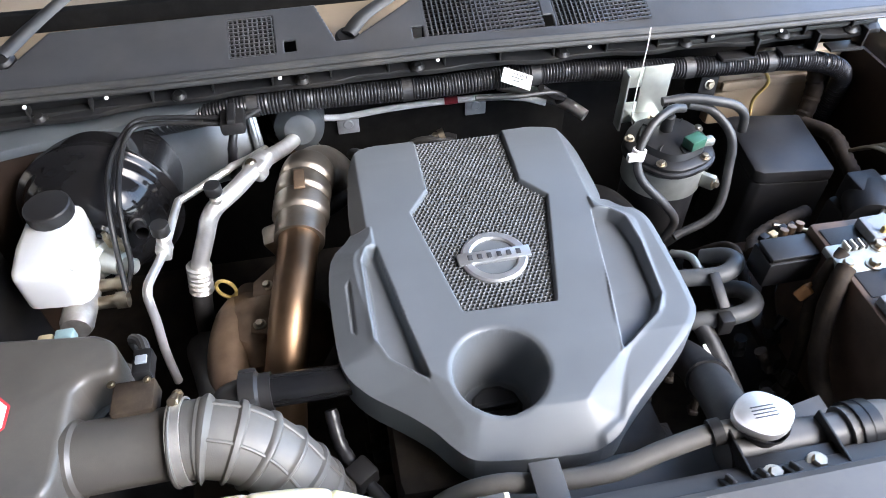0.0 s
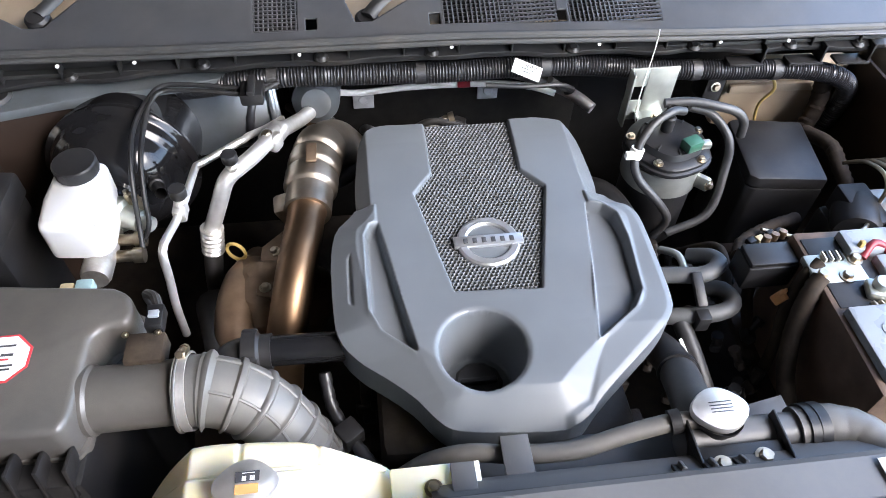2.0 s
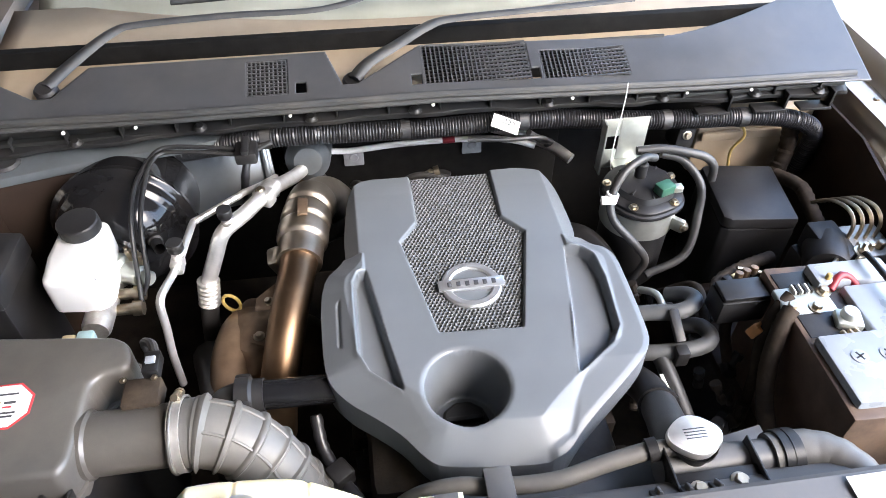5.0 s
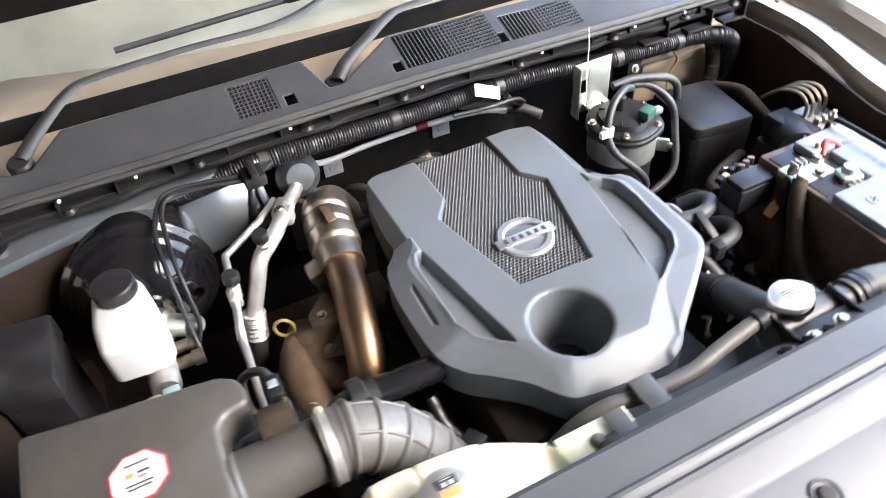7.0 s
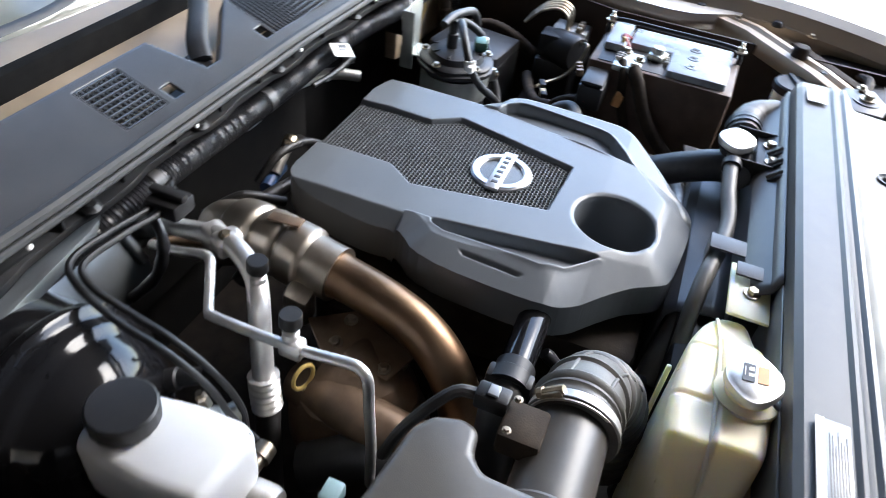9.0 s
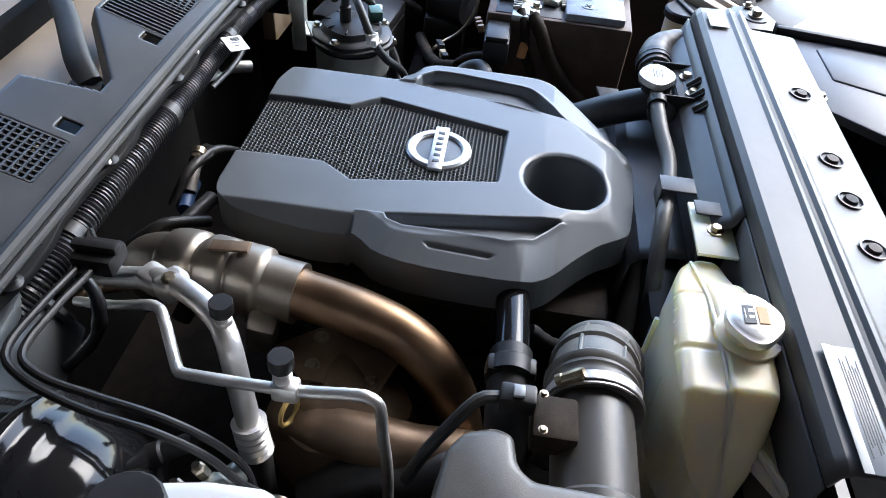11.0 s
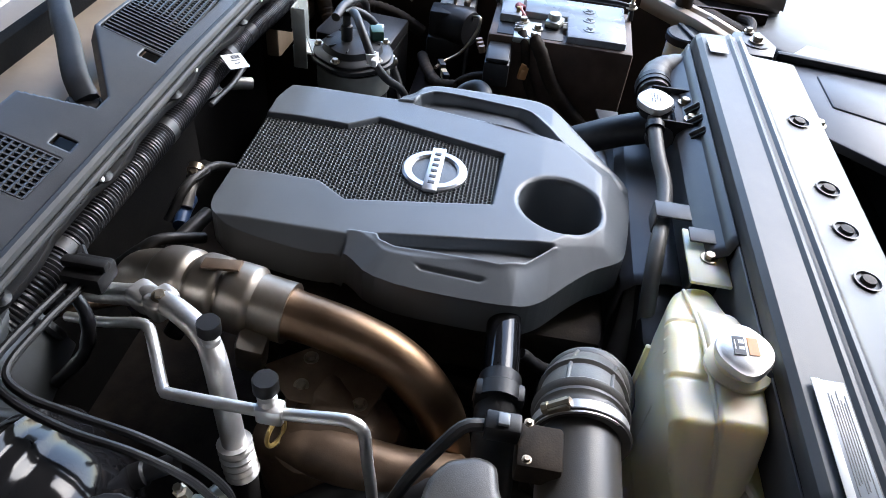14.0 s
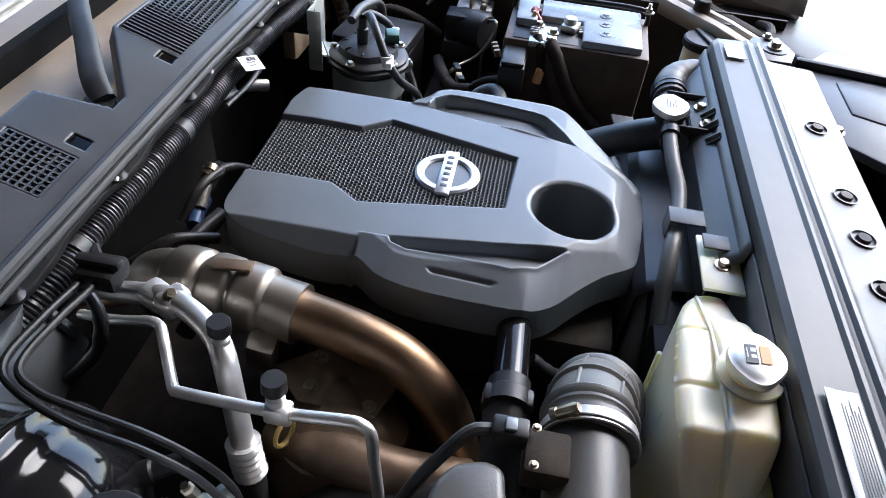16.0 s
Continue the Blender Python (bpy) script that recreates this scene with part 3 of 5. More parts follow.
part("badge_plate", lathe([(0.032, 0.0008), (0.02, 0.0015), (0, 0.0015)], (0, 0.004, 0.9965), (0, 0, 1), 48), M_COVER, emb)
part("badge_bar", bar((0.098, 0.020, 0.006), (0, 0.004, 1.0002), 0.002), M_CHROME, emb)
for k in range(6):
    part("badge_mark", bar((0.0062, 0.0090, 0.001), (-0.0325 + 0.013 * k, 0.004, 1.0033), 0.0003), M_PRINT, emb)
oc = thing("oil_filler_cap", "black plastic oil filler cap deep in the cover opening", "oil cap")
part("cap", lathe([(0, 0.0), (0.030, 0.0), (0.032, 0.004), (0.032, 0.018), (0.028, 0.021), (0, 0.021)], (HOLE[0], HOLE[1], 0.895), (0, 0, 1), 32, wobble=lambda a: 1 + 0.03 * math.cos(10 * a)), M_BLACK, oc)
part("grip", bar((0.05, 0.008, 0.012), (HOLE[0], HOLE[1], 0.920), 0.003), M_BLACK, oc)
part("neck", lathe([(0.03, -0.05), (0.03, 0.0)], (HOLE[0], HOLE[1], 0.895), (0, 0, 1), 24), M_IRON, oc)

# ---- front: radiator support, hoses, tank ----
sup = thing("radiator_support", "grey radiator top panel with raised ridges and bolt holes", "radiator panel")
prof = [(-0.335, 0.93), (-0.337, 1.010), (-0.345, 1.020), (-0.362, 1.030), (-0.368, 1.050), (-0.372, 1.066), (-0.379, 1.072), (-0.420, 1.073), (-0.424, 1.077), (-0.428, 1.077), (-0.432, 1.073), (-0.437, 1.072), (-0.441, 1.076), (-0.446, 1.075), (-0.449, 1.070), (-0.455, 1.066), (-0.468, 1.048), (-0.476, 1.045), (-0.545, 1.040), (-0.550, 1.036), (-0.552, 0.95)]
p = part("panel", sweep(prof[4:], [-0.46 + 0.02 * i for i in range(44)]), M_SUPPORT, sup)
thicken(p, 0.003)
p = part("inner_slope", sweep(prof[:5], [-0.12 + 0.02 * i for i in range(27)]), M_SUPPORT, sup)
thicken(p, 0.003)
part("end_wall", bar((0.34, 0.003, 0.14), (-0.29, -0.3675, 0.978), 0.001), M_SUPPORT, sup)
for x in (0.142, 0.176, 0.210):
    part("rib", bar((0.005, 0.026, 0.012), (x, -0.357, 1.034), 0.002, Euler((radians(-50), 0, radians(-20))).to_matrix()), M_SUPPORT, sup)
    part("slit", bar((0.007, 0.024, 0.004), (x - 0.006, -0.357, 1.034), 0.001, Euler((radians(-50), 0, radians(-20))).to_matrix()), M_DARK, sup)
for x in (-0.142, -0.053, 0.032, 0.20):
    part("bolt_hole", lathe([(0.0165, 0.0), (0.0165, 0.0006), (0.0145, 0.0008), (0.0135, -0.002), (0, -0.002)], (x, -0.509, 1.0445), (0, -0.07, 1), 28), M_SUPPORT, sup)
    part("fixing", lathe([(0, 0), (0.009, 0), (0.008, 0.004), (0, 0.0045)], (x, -0.509, 1.0432), (0, -0.07, 1), 20), M_IRON if x != -0.053 else M_DARK, sup)
part("label", bar((0.13, 0.028, 0.0008), (-0.395, -0.402, 1.0765), 0.0002), M_BATTERY, sup, "grey information sticker with a white stripe")
part("paper_label", bar((0.052, 0.030, 0.0008), (0.350, -0.399, 1.0765), 0.0002), M_PAPER, sup, "blank pale sticker")
part("label_stripe", bar((0.13, 0.008, 0.0008), (-0.395, -0.390, 1.0775), 0.0002), M_PAPER, sup)
for j in range(7):
    part("label_print", bar((0.10 - 0.012 * (j % 3), 0.0008, 0.0004), (-0.395 + 0.004 * (j % 2), -0.398 - 0.0024 * j, 1.0772), 0), M_SUPPORT, sup, smooth=0)
part("core", bar((0.80, 0.03, 0.35), (-0.03, -0.41, 0.80), 0.004), M_BLACK, sup)

shroud = thing("fan_shroud", "grey moulded fan shroud between engine and radiator", "fan shroud")
bm = sweep([(-0.255, 0.80), (-0.262, 0.93), (-0.275, 0.945), (-0.315, 0.955), (-0.335, 0.955)], [-0.10 + 0.02 * i for i in range(21)])
thicken(part("panel", bm, M_SUPPORT, shroud), 0.004)
part("body", bar((0.5, 0.05, 0.3), (0.05, -0.305, 0.79), 0.01), M_BLACK, shroud)

# upper tube with filler neck
rad = thing("radiator_filler", "metal radiator filler tube with pressure cap and bracket", "radiator filler")
part("tube", tube([(0.165, -0.312, 1.0), (0.235, -0.313, 1.0), (0.315, -0.314, 1.0)], 0.021, 20), M_SUPPORT, rad)
part("neck", lathe([(0.024, -0.04), (0.022, -0.02), (0.024, -0.012), (0.028, -0.010), (0.028, -0.006)], (0.205, -0.300, 1.040), (0, 0.08, 1), 24), M_BLACK, rad)
def pressure_cap(at, axis, parent, printed):
    w = lambda a: 1.10 + 0.24 * max(0, math.cos(a)) ** 8 + 0.24 * max(0, -math.cos(a)) ** 8
    c = part("cap", lathe([(0.021, -0.010), (0.0238, -0.009), (0.0250, -0.004), (0.0238, 0.001), (0.0195, 0.002), (0.018, 0.0032), (0, 0.0036)], at, axis, 48, wobble=w), M_ALU, parent, "aluminium pressure cap")
    q = Vector(axis).to_track_quat("Z", "Y").to_matrix()
    for dx, dy, sx, sy, m in printed:
        part("cap_print", bar((sx, sy, 0.0006), Vector(at) + q @ Vector((dx, dy, 0.0042)), 0, q), m, c, smooth=0)
    return c
pressure_cap((0.205, -0.298, 1.042), (0.0, 0.06, 1), rad, [(0, -0.002 + 0.004 * k, 0.026, 0.0012, M_PRINT) for k in range(-1, 3)])
bm = bar((0.104, 0.040, 0.003), (0.218, -0.352, 1.022), 0.001)
bar((0.003, 0.075, 0.040), (0.168, -0.338, 1.012), 0.001, bm=bm)
bar((0.003, 0.075, 0.040), (0.270, -0.338, 1.012), 0.001, bm=bm)
part("bracket", bm, M_BLACK, rad)
bolt((0.192, -0.355, 1.024), r=0.0075, parent=rad)
bolt((0.241, -0.351, 1.024), r=0.0075, parent=rad)

def hose(name, pts, r, material, label, clamps=(), seg=18, group=""):
    h = thing(name, label, "hose", group)
    part("hose_body", tube(pts, r, seg), material, h)
    for at, ax, cr in clamps:
        part("clamp", lathe([(cr - 0.001, -0.006), (cr + 0.0025, -0.006), (cr + 0.0025, 0.006), (cr - 0.001, 0.006)], at, ax, 28), M_BLACK, h)
    return h

uh = hose("radiator_hose", [(0.300, -0.314, 1.0), (0.335, -0.315, 1.003), (0.365, -0.326, 1.006), (0.384, -0.352, 1.008), (0.390, -0.378, 1.006), (0.391, -0.395, 1.004)], lambda s: 0.0265 + 0.0006 * math.sin(s * 1600), M_BELLOWS, "grey textured rubber radiator hose", [((0.313, -0.314, 1.0), (1, 0, 0), 0.027), ((0.324, -0.314, 1.001), (1, 0, 0), 0.027)])
hose("coolant_hose", [(0.248, -0.085, 0.84), (0.240, -0.145, 0.895), (0.222, -0.210, 0.945), (0.205, -0.265, 0.982), (0.197, -0.305, 1.0)], 0.025, M_RUBBER, "thick black coolant hose to the radiator", [((0.228, -0.190, 0.931), (-0.28, -0.75, 0.6), 0.0255)])
hose("bypass_hose", [(0.184, -0.300, 1.024), (0.150, -0.299, 1.020), (0.10, -0.303, 1.010), (0.044, -0.310, 1.0), (-0.022, -0.304, 0.992), (-0.07, -0.295, 0.988), (-0.115, -0.290, 0.965), (-0.155, -0.290, 0.92)], 0.0105, M_BELLOWS, "grey rubber overflow hose", [((0.158, -0.299, 1.022), (1, 0, 0.2), 0.0115)])
ck = thing("hose_clip", "folded dark metal clip holding the overflow hose", "clip", "support clips")
part("clip_plate", bar((0.032, 0.085, 0.003), (-0.022, -0.332, 1.010), 0.001), M_SUPPORT, ck)
part("clip_leg", bar((0.032, 0.003, 0.03), (-0.022, -0.291, 0.996), 0.001), M_SUPPORT, ck)
ck2 = thing("hose_clip", "folded dark metal clip over the tank strap", "clip", "support clips")
part("clip_plate", bar((0.026, 0.062, 0.003), (-0.085, -0.352, 1.026), 0.001), M_SUPPORT, ck2)

# coolant expansion tank
tank = thing("coolant_tank", "yellowed translucent plastic coolant tank beside the radiator", "coolant tank")
X, Y = grid(-0.50, -0.13, -0.385, -0.255, 0.0022)
TK = chaikin([(-0.150, -0.318), (-0.150, -0.350), (-0.20, -0.359), (-0.27, -0.366), (-0.345, -0.366), (-0.385, -0.356), (-0.420, -0.340), (-0.432, -0.320), (-0.424, -0.296), (-0.395, -0.278), (-0.35, -0.270), (-0.25, -0.277), (-0.17, -0.298)], 2)
d = poly_dist(X, Y, TK)
X, Y = snap(X, Y, d, 0.0032)
rim = np.minimum(1.0, np.clip(-d, 0, 1) / 0.014)
Z = 0.992 + 0.028 * rise(X + 0.16, 0.10) + 0.013 * np.sqrt(1 - (1 - rim) ** 2)
Z += 0.007 * rise(Y + 0.312, 0.005) * rise(X + 0.20, 0.02)
for gx in (-0.235, -0.315):
    Z -= 0.003 * rise(np.abs(X - gx) - 0.004, 0.003) * rise(-Y - 0.312, 0.004)
Z -= 1.1 * np.clip(-X - 0.365, 0, 0.12)
skirt(relief("tank_top", X, Y, Z, d < 0.0030, M_TANK, tank), 0.12, 0.001, 0.80)
part("tank_wall", slab([(x, y + 0.001) for x, y in TK], 0.76, 0.90, 0.008), M_TANK, tank)
part("mould_seam", tube([(-0.165, -0.312, 1.006), (-0.22, -0.312, 1.026), (-0.27, -0.312, 1.036), (-0.34, -0.313, 1.036), (-0.372, -0.314, 1.027), (-0.402, -0.316, 0.994), (-0.428, -0.318, 0.962), (-0.434, -0.319, 0.90)], 0.0022, 10), M_TANK, tank)
for gx in (-0.235, -0.315):
    part("side_rib", bar((0.006, 0.006, 0.16), (gx, -0.2745, 0.90), 0.002), M_TANK, tank)
part("strap", bar((0.095, 0.048, 0.005), (-0.113, -0.341, 1.016), 0.0015), M_TANK, tank)
bolt((-0.117, -0.343, 1.0185), r=0.0065, parent=tank, label="rusty strap bolt")
part("filler_neck", lathe([(0.032, -0.050), (0.029, -0.028), (0.032, -0.026), (0.032, -0.021), (0.023, -0.019), (0.023, -0.008)], (-0.299, -0.337, 1.065), (0, 0.10, 1), 32), M_TANK, tank)
pressure_cap((-0.300, -0.337, 1.066), (0.0, 0.10, 1), tank, [(-0.002, 0.007, 0.022, 0.010, M_ORANGE), (-0.002, -0.006, 0.023, 0.011, M_PRINT), (-0.007, -0.004, 0.005, 0.005, M_PAPER), (0.001, -0.004, 0.004, 0.005, M_PAPER), (-0.003, -0.0095, 0.012, 0.001, M_PAPER)])
part("overflow_hose", tube([(-0.303, -0.360, 1.044), (-0.318, -0.376, 1.040), (-0.352, -0.386, 1.032), (-0.395, -0.388, 1.014), (-0.425, -0.388, 0.975)], 0.0065, 12), M_RUBBER, tank)
bm = slab([(-0.345, -0.335), (-0.335, -0.362), (-0.405, -0.398), (-0.447, -0.393), (-0.454, -0.374), (-0.408, -0.343)], 0.978, 0.988, 0.003)
bar((0.012, 0.030, 0.05), (-0.446, -0.383, 0.960), 0.003, Matrix.Rotation(radians(-30), 3, "Z"), bm=bm)
bar((0.095, 0.006, 0.012), (-0.395, -0.350, 0.990), 0.002, Matrix.Rotation(radians(22), 3, "Z"), bm=bm)
part("foot_flange", bm, M_TANK, tank)

# ---- intake side ----
box = thing("air_filter_box", "dusty charcoal plastic air filter box with warning sticker", "air filter box")
LID = [(-0.70, -0.035), (-0.475, -0.062), (-0.455, -0.075), (-0.446, -0.100), (-0.450, -0.118), (-0.478, -0.122), (-0.490, -0.135), (-0.492, -0.235), (-0.50, -0.252), (-0.70, -0.245)]
part("lid", slab(LID, 0.985, 1.046, 0.009, segs=4), M_BOX, box)
part("case", slab([(-0.695, -0.04), (-0.46, -0.068), (-0.455, -0.12), (-0.49, -0.14), (-0.49, -0.285), (-0.695, -0.28)], 0.70, 0.985, 0.006), M_BLACK, box)
for i in range(7):
    part("rib", bar((0.006, 0.034, 0.05), (-0.50 - 0.030 * i, -0.268, 0.985), 0.003, Matrix.Rotation(radians(-12), 3, "X")), M_BLACK, box)
st = part("sticker", slab([(-0.580 + 0.034 * math.cos(radians(22.5 + 45 * k)), -0.155 + 0.034 * math.sin(radians(22.5 + 45 * k))) for k in range(8)], 1.0465, 1.0472, 0), M_REDPRINT, box, "white octagonal warning sticker with red rim", smooth=0)
part("sticker_face", slab([(-0.580 + 0.031 * math.cos(radians(22.5 + 45 * k)), -0.155 + 0.031 * math.sin(radians(22.5 + 45 * k))) for k in range(8)], 1.0472, 1.0478, 0), M_PAPER, st, smooth=0)
for k, (dx, dy, sx, sy, m) in enumerate(((0, 0.016, 0.026, 0.0022, M_PRINT), (-0.009, 0.003, 0.009, 0.006, M_YELLOW), (0.006, 0.004, 0.013, 0.003, M_PRINT), (0.004, -0.002, 0.010, 0.002, M_REDPRINT), (0, -0.010, 0.03, 0.0022, M_PRINT), (0, -0.015, 0.026, 0.0022, M_PRINT))):
    part("sticker_print", bar((sx, sy, 0.0006), (-0.580 + dx, -0.155 + dy, 1.0482), 0), m, st, smooth=0)
part("outlet", lathe([(0, -0.03), (0.034, -0.03), (0.037, -0.02), (0.037, 0.0), (0.041, 0.002), (0.041, 0.010), (0.038, 0.014), (0.038, 0.115)], (-0.497, -0.192, 1.003), (1, 0.0, 0.02), 40), M_BOX, box)
part("lid_rim", slab([(x + (0.004 if x > -0.69 else 0), y + (0.004 if y > -0.1 else -0.004)) for x, y in LID], 0.978, 0.990, 0.003), M_BOX, box)
maf = thing("air_flow_sensor", "brown-black air flow sensor with wired plug on the intake tube", "sensor")
part("sensor_body", bar((0.044, 0.040, 0.028), (-0.428, -0.152, 1.030), 0.004), M_TAPE, maf)
part("plug", bar((0.020, 0.032, 0.020), (-0.418, -0.118, 1.047), 0.003), M_BLACK, maf)
part("plug_latch", bar((0.012, 0.010, 0.004), (-0.418, -0.118, 1.058), 0.001), M_BATTERY, maf)
for dx in (-0.018, 0.018):
    bolt((-0.430 + dx, -0.140, 1.051), r=0.0028, parent=maf)
part("wire_sleeve", tube([(-0.418, -0.102, 1.045), (-0.424, -0.085, 1.046), (-0.440, -0.066, 1.030), (-0.452, -0.045, 0.995), (-0.456, -0.03, 0.95)], 0.006, 10), M_RUBBER, maf)

bel = thing("intake_hose", "grey ribbed rubber intake elbow with steel band clamp", "hose")
BEL = [(-0.392, -0.193, 1.006), (-0.360, -0.194, 1.004), (-0.325, -0.200, 0.990), (-0.295, -0.211, 0.962), (-0.272, -0.226, 0.925), (-0.255, -0.236, 0.865), (-0.248, -0.24, 0.80)]
part("hose_body", tube(BEL, lambda s: 0.0415 + (0.0022 if (s < 0.012 or 0.024 < s < 0.032) else 0.0) + 0.0036 * math.exp(-(((s - 0.045) % 0.028 - 0.014) / 0.0032) ** 6), 40, 0.002), M_BELLOWS, bel)
path = smooth_path(BEL, 0.004)
for a in (60, 120):
    pts = []
    for i, q in enumerate(path[8:60]):
        t = (path[min(i + 9, len(path) - 1)] - path[i + 7]).normalized()
        side = t.cross(Vector((0, 0, 1))).normalized()
        pts.append(q + (side * math.cos(radians(a)) + side.cross(t) * math.sin(radians(a))) * 0.0415)
    part("rib", tube(pts[::4], 0.0022, 8), M_BELLOWS, bel)
part("band_clamp", lathe([(0.043, -0.007), (0.0458, -0.007), (0.0458, 0.007), (0.043, 0.007)], (-0.384, -0.193, 1.006), (1, 0, 0), 48), M_ALU, bel, "bright steel band clamp")
part("clamp_screw", lathe([(0, -0.012), (0.0045, -0.012), (0.0045, 0.010), (0.006, 0.010), (0.006, 0.016), (0, 0.016)], (-0.384, -0.166, 1.046), (0.0, 0.75, -0.66), 8), M_STEEL, bel)
part("clamp_housing", bar((0.012, 0.022, 0.008), (-0.384, -0.166, 1.044), 0.002, Matrix.Rotation(radians(-41), 3, "X")), M_STEEL, bel)

stub = thing("turbo_inlet_pipe", "smooth black resin pipe with snap collar beside the cover", "pipe")
part("pipe", tube([(-0.315, -0.118, 0.958), (-0.27, -0.117, 0.956), (-0.20, -0.115, 0.952)], 0.020, 24), M_GLOSS, stub)
part("collar", lathe([(0.020, -0.022), (0.027, -0.022), (0.027, -0.004), (0.023, 0.0), (0.023, 0.014), (0.020, 0.014)], (-0.312, -0.118, 0.958), (1, 0, 0), 28), M_BLACK, stub)
part("latch", bar((0.022, 0.052, 0.03), (-0.325, -0.118, 0.962), 0.004), M_BLACK, stub)
part("lower_bend", tube([(-0.32, -0.118, 0.958), (-0.355, -0.12, 0.94), (-0.37, -0.125, 0.88), (-0.37, -0.13, 0.80)], 0.024, 18), M_RUBBER, stub)

# ---- exhaust side ----
egr = thing("exhaust_pipe", "heat-tinted brown steel exhaust pipe with clamped flex joint", "exhaust pipe")
AX = [(-0.178, 0.345, 0.86), (-0.208, 0.328, 0.918), (-0.230, 0.278, 0.951), (-0.244, 0.212, 0.960), (-0.254, 0.126, 0.955)]
def can(s):
    k = s / 0.30
    r = 0.036
    for c, w, h in ((0.150, 0.020, 0.006), (0.192, 0.017, 0.006), (0.230, 0.018, 0.006)):
        r = max(r, 0.036 + h * max(0.0, 1 - ((s - c) / w) ** 8)) if abs(s - c) < w else r
    return r
part("flex_joint", tube(AX, can, 32, 0.002), M_CAN, egr, "grey-brown steel flex joint with rolled beads")
part("pipe", tube([(-0.252, 0.145, 0.957), (-0.260, 0.09, 0.954), (-0.267, 0.048, 0.949), (-0.275, 0.006, 0.937), (-0.284, -0.030, 0.911), (-0.296, -0.060, 0.868), (-0.306, -0.078, 0.80)], lambda s: 0.0285 + 0.004 * max(0, 1 - s / 0.03), 32, 0.004), M_TINTED, egr)
part("clamp_tab", bar((0.016, 0.045, 0.004), (-0.243, 0.205, 1.004), 0.001, Matrix.Rotation(radians(-6), 3, "X")), M_SHIELD, egr)
sh = thing("heat_shield", "sooty brown pressed-steel heat shield over the turbo", "heat shield")
part("shield", lathe([(0, 0.066), (0.022, 0.064), (0.030, 0.058), (0.046, 0.052), (0.054, 0.040), (0.068, 0.030), (0.072, 0.010), (0.082, -0.005), (0.086, -0.05)], (-0.32, 0.06, 0.84), (-0.15, 0, 1), 36, wobble=lambda a: 1 + 0.13 * math.cos(3 * a + 0.5) + 0.03 * math.cos(7 * a)), M_SHIELD, sh)
part("elbow", tube([(-0.34, 0.13, 0.84), (-0.365, 0.06, 0.865), (-0.37, -0.02, 0.855), (-0.345, -0.09, 0.82)], 0.030, 24), M_SHIELD, sh)
for at in ((-0.31, 0.10, 0.90), (-0.345, 0.035, 0.885), (-0.29, 0.02, 0.88)):
    bolt(at, (-0.3, 0, 1), 0.006, sh)
dip = thing("dipstick", "yellow ring dipstick handle among the pipes", "dipstick")
part("ring", tube([(-0.370 + 0.014 * math.cos(a), 0.110 - 0.005 * math.cos(a), 0.895 + 0.018 * math.sin(a)) for a in np.linspace(0, 6.2, 14)], 0.0028, 8, 0.003), M_YELLOW, dip)
part("stem", tube([(-0.370, 0.110, 0.877), (-0.365, 0.10, 0.80)], 0.004, 8), M_STEEL, dip)

# ---- air conditioning lines ----
ac = thing("refrigerant_line", "thick bare aluminium refrigerant pipe with black service cap", "pipe", "refrigerant lines")
part("pipe", tube([(-0.235, 0.43, 0.925), (-0.262, 0.365, 0.945), (-0.284, 0.305, 0.975), (-0.300, 0.262, 0.998), (-0.313, 0.232, 1.004), (-0.332, 0.200, 1.006), (-0.350, 0.178, 1.006), (-0.363, 0.167, 1.002), (-0.373, 0.160, 0.990), (-0.384, 0.153, 0.964), (-0.404, 0.140, 0.918), (-0.407, 0.138, 0.905)], 0.0125, 20, 0.004), M_ALU, ac)
part("crimp", tube([(-0.404, 0.140, 0.920), (-0.408, 0.137, 0.895), (-0.411, 0.133, 0.872)], lambda s: 0.0165 + 0.0018 * math.cos(s * 700), 20, 0.0015), M_ALU, ac)
part("rubber_end", tube([(-0.411, 0.133, 0.875), (-0.42, 0.13, 0.82), (-0.43, 0.125, 0.72)], 0.015, 18), M_RUBBER, ac)
ub = bar((0.034, 0.026, 0.030), (-0.306, 0.246, 0.998), 0.007, Matrix.Rotation(radians(-27), 3, "Z"), 3)
bar((0.030, 0.034, 0.026), (-0.298, 0.270, 0.994), 0.008, Matrix.Rotation(radians(-27), 3, "Z"), 3, ub)
part("union_block", ub, M_ALU, ac)
bolt((-0.310, 0.244, 1.012), (-0.1, -0.2, 1), 0.0058, ac)
def service_cap(base, axis, parent):
    part("valve", lathe([(0.009, -0.012), (0.009, 0.008), (0.007, 0.010), (0.007, 0.014)], base, axis, 16), M_ALU, parent)
    part("service_cap", lathe([(0.0105, 0.016), (0.0118, 0.018), (0.0118, 0.030), (0.0108, 0.032), (0, 0.032)], base, axis, 24, wobble=lambda a: 1 + 0.02 * math.cos(16 * a)), M_BLACK, parent, "black knurled plastic cap")
service_cap((-0.357, 0.170, 1.012), (0.0, -0.05, 1), ac)
ac2 = thing("refrigerant_line", "thin bent aluminium refrigerant pipe with black service cap", "pipe", "refrigerant lines")
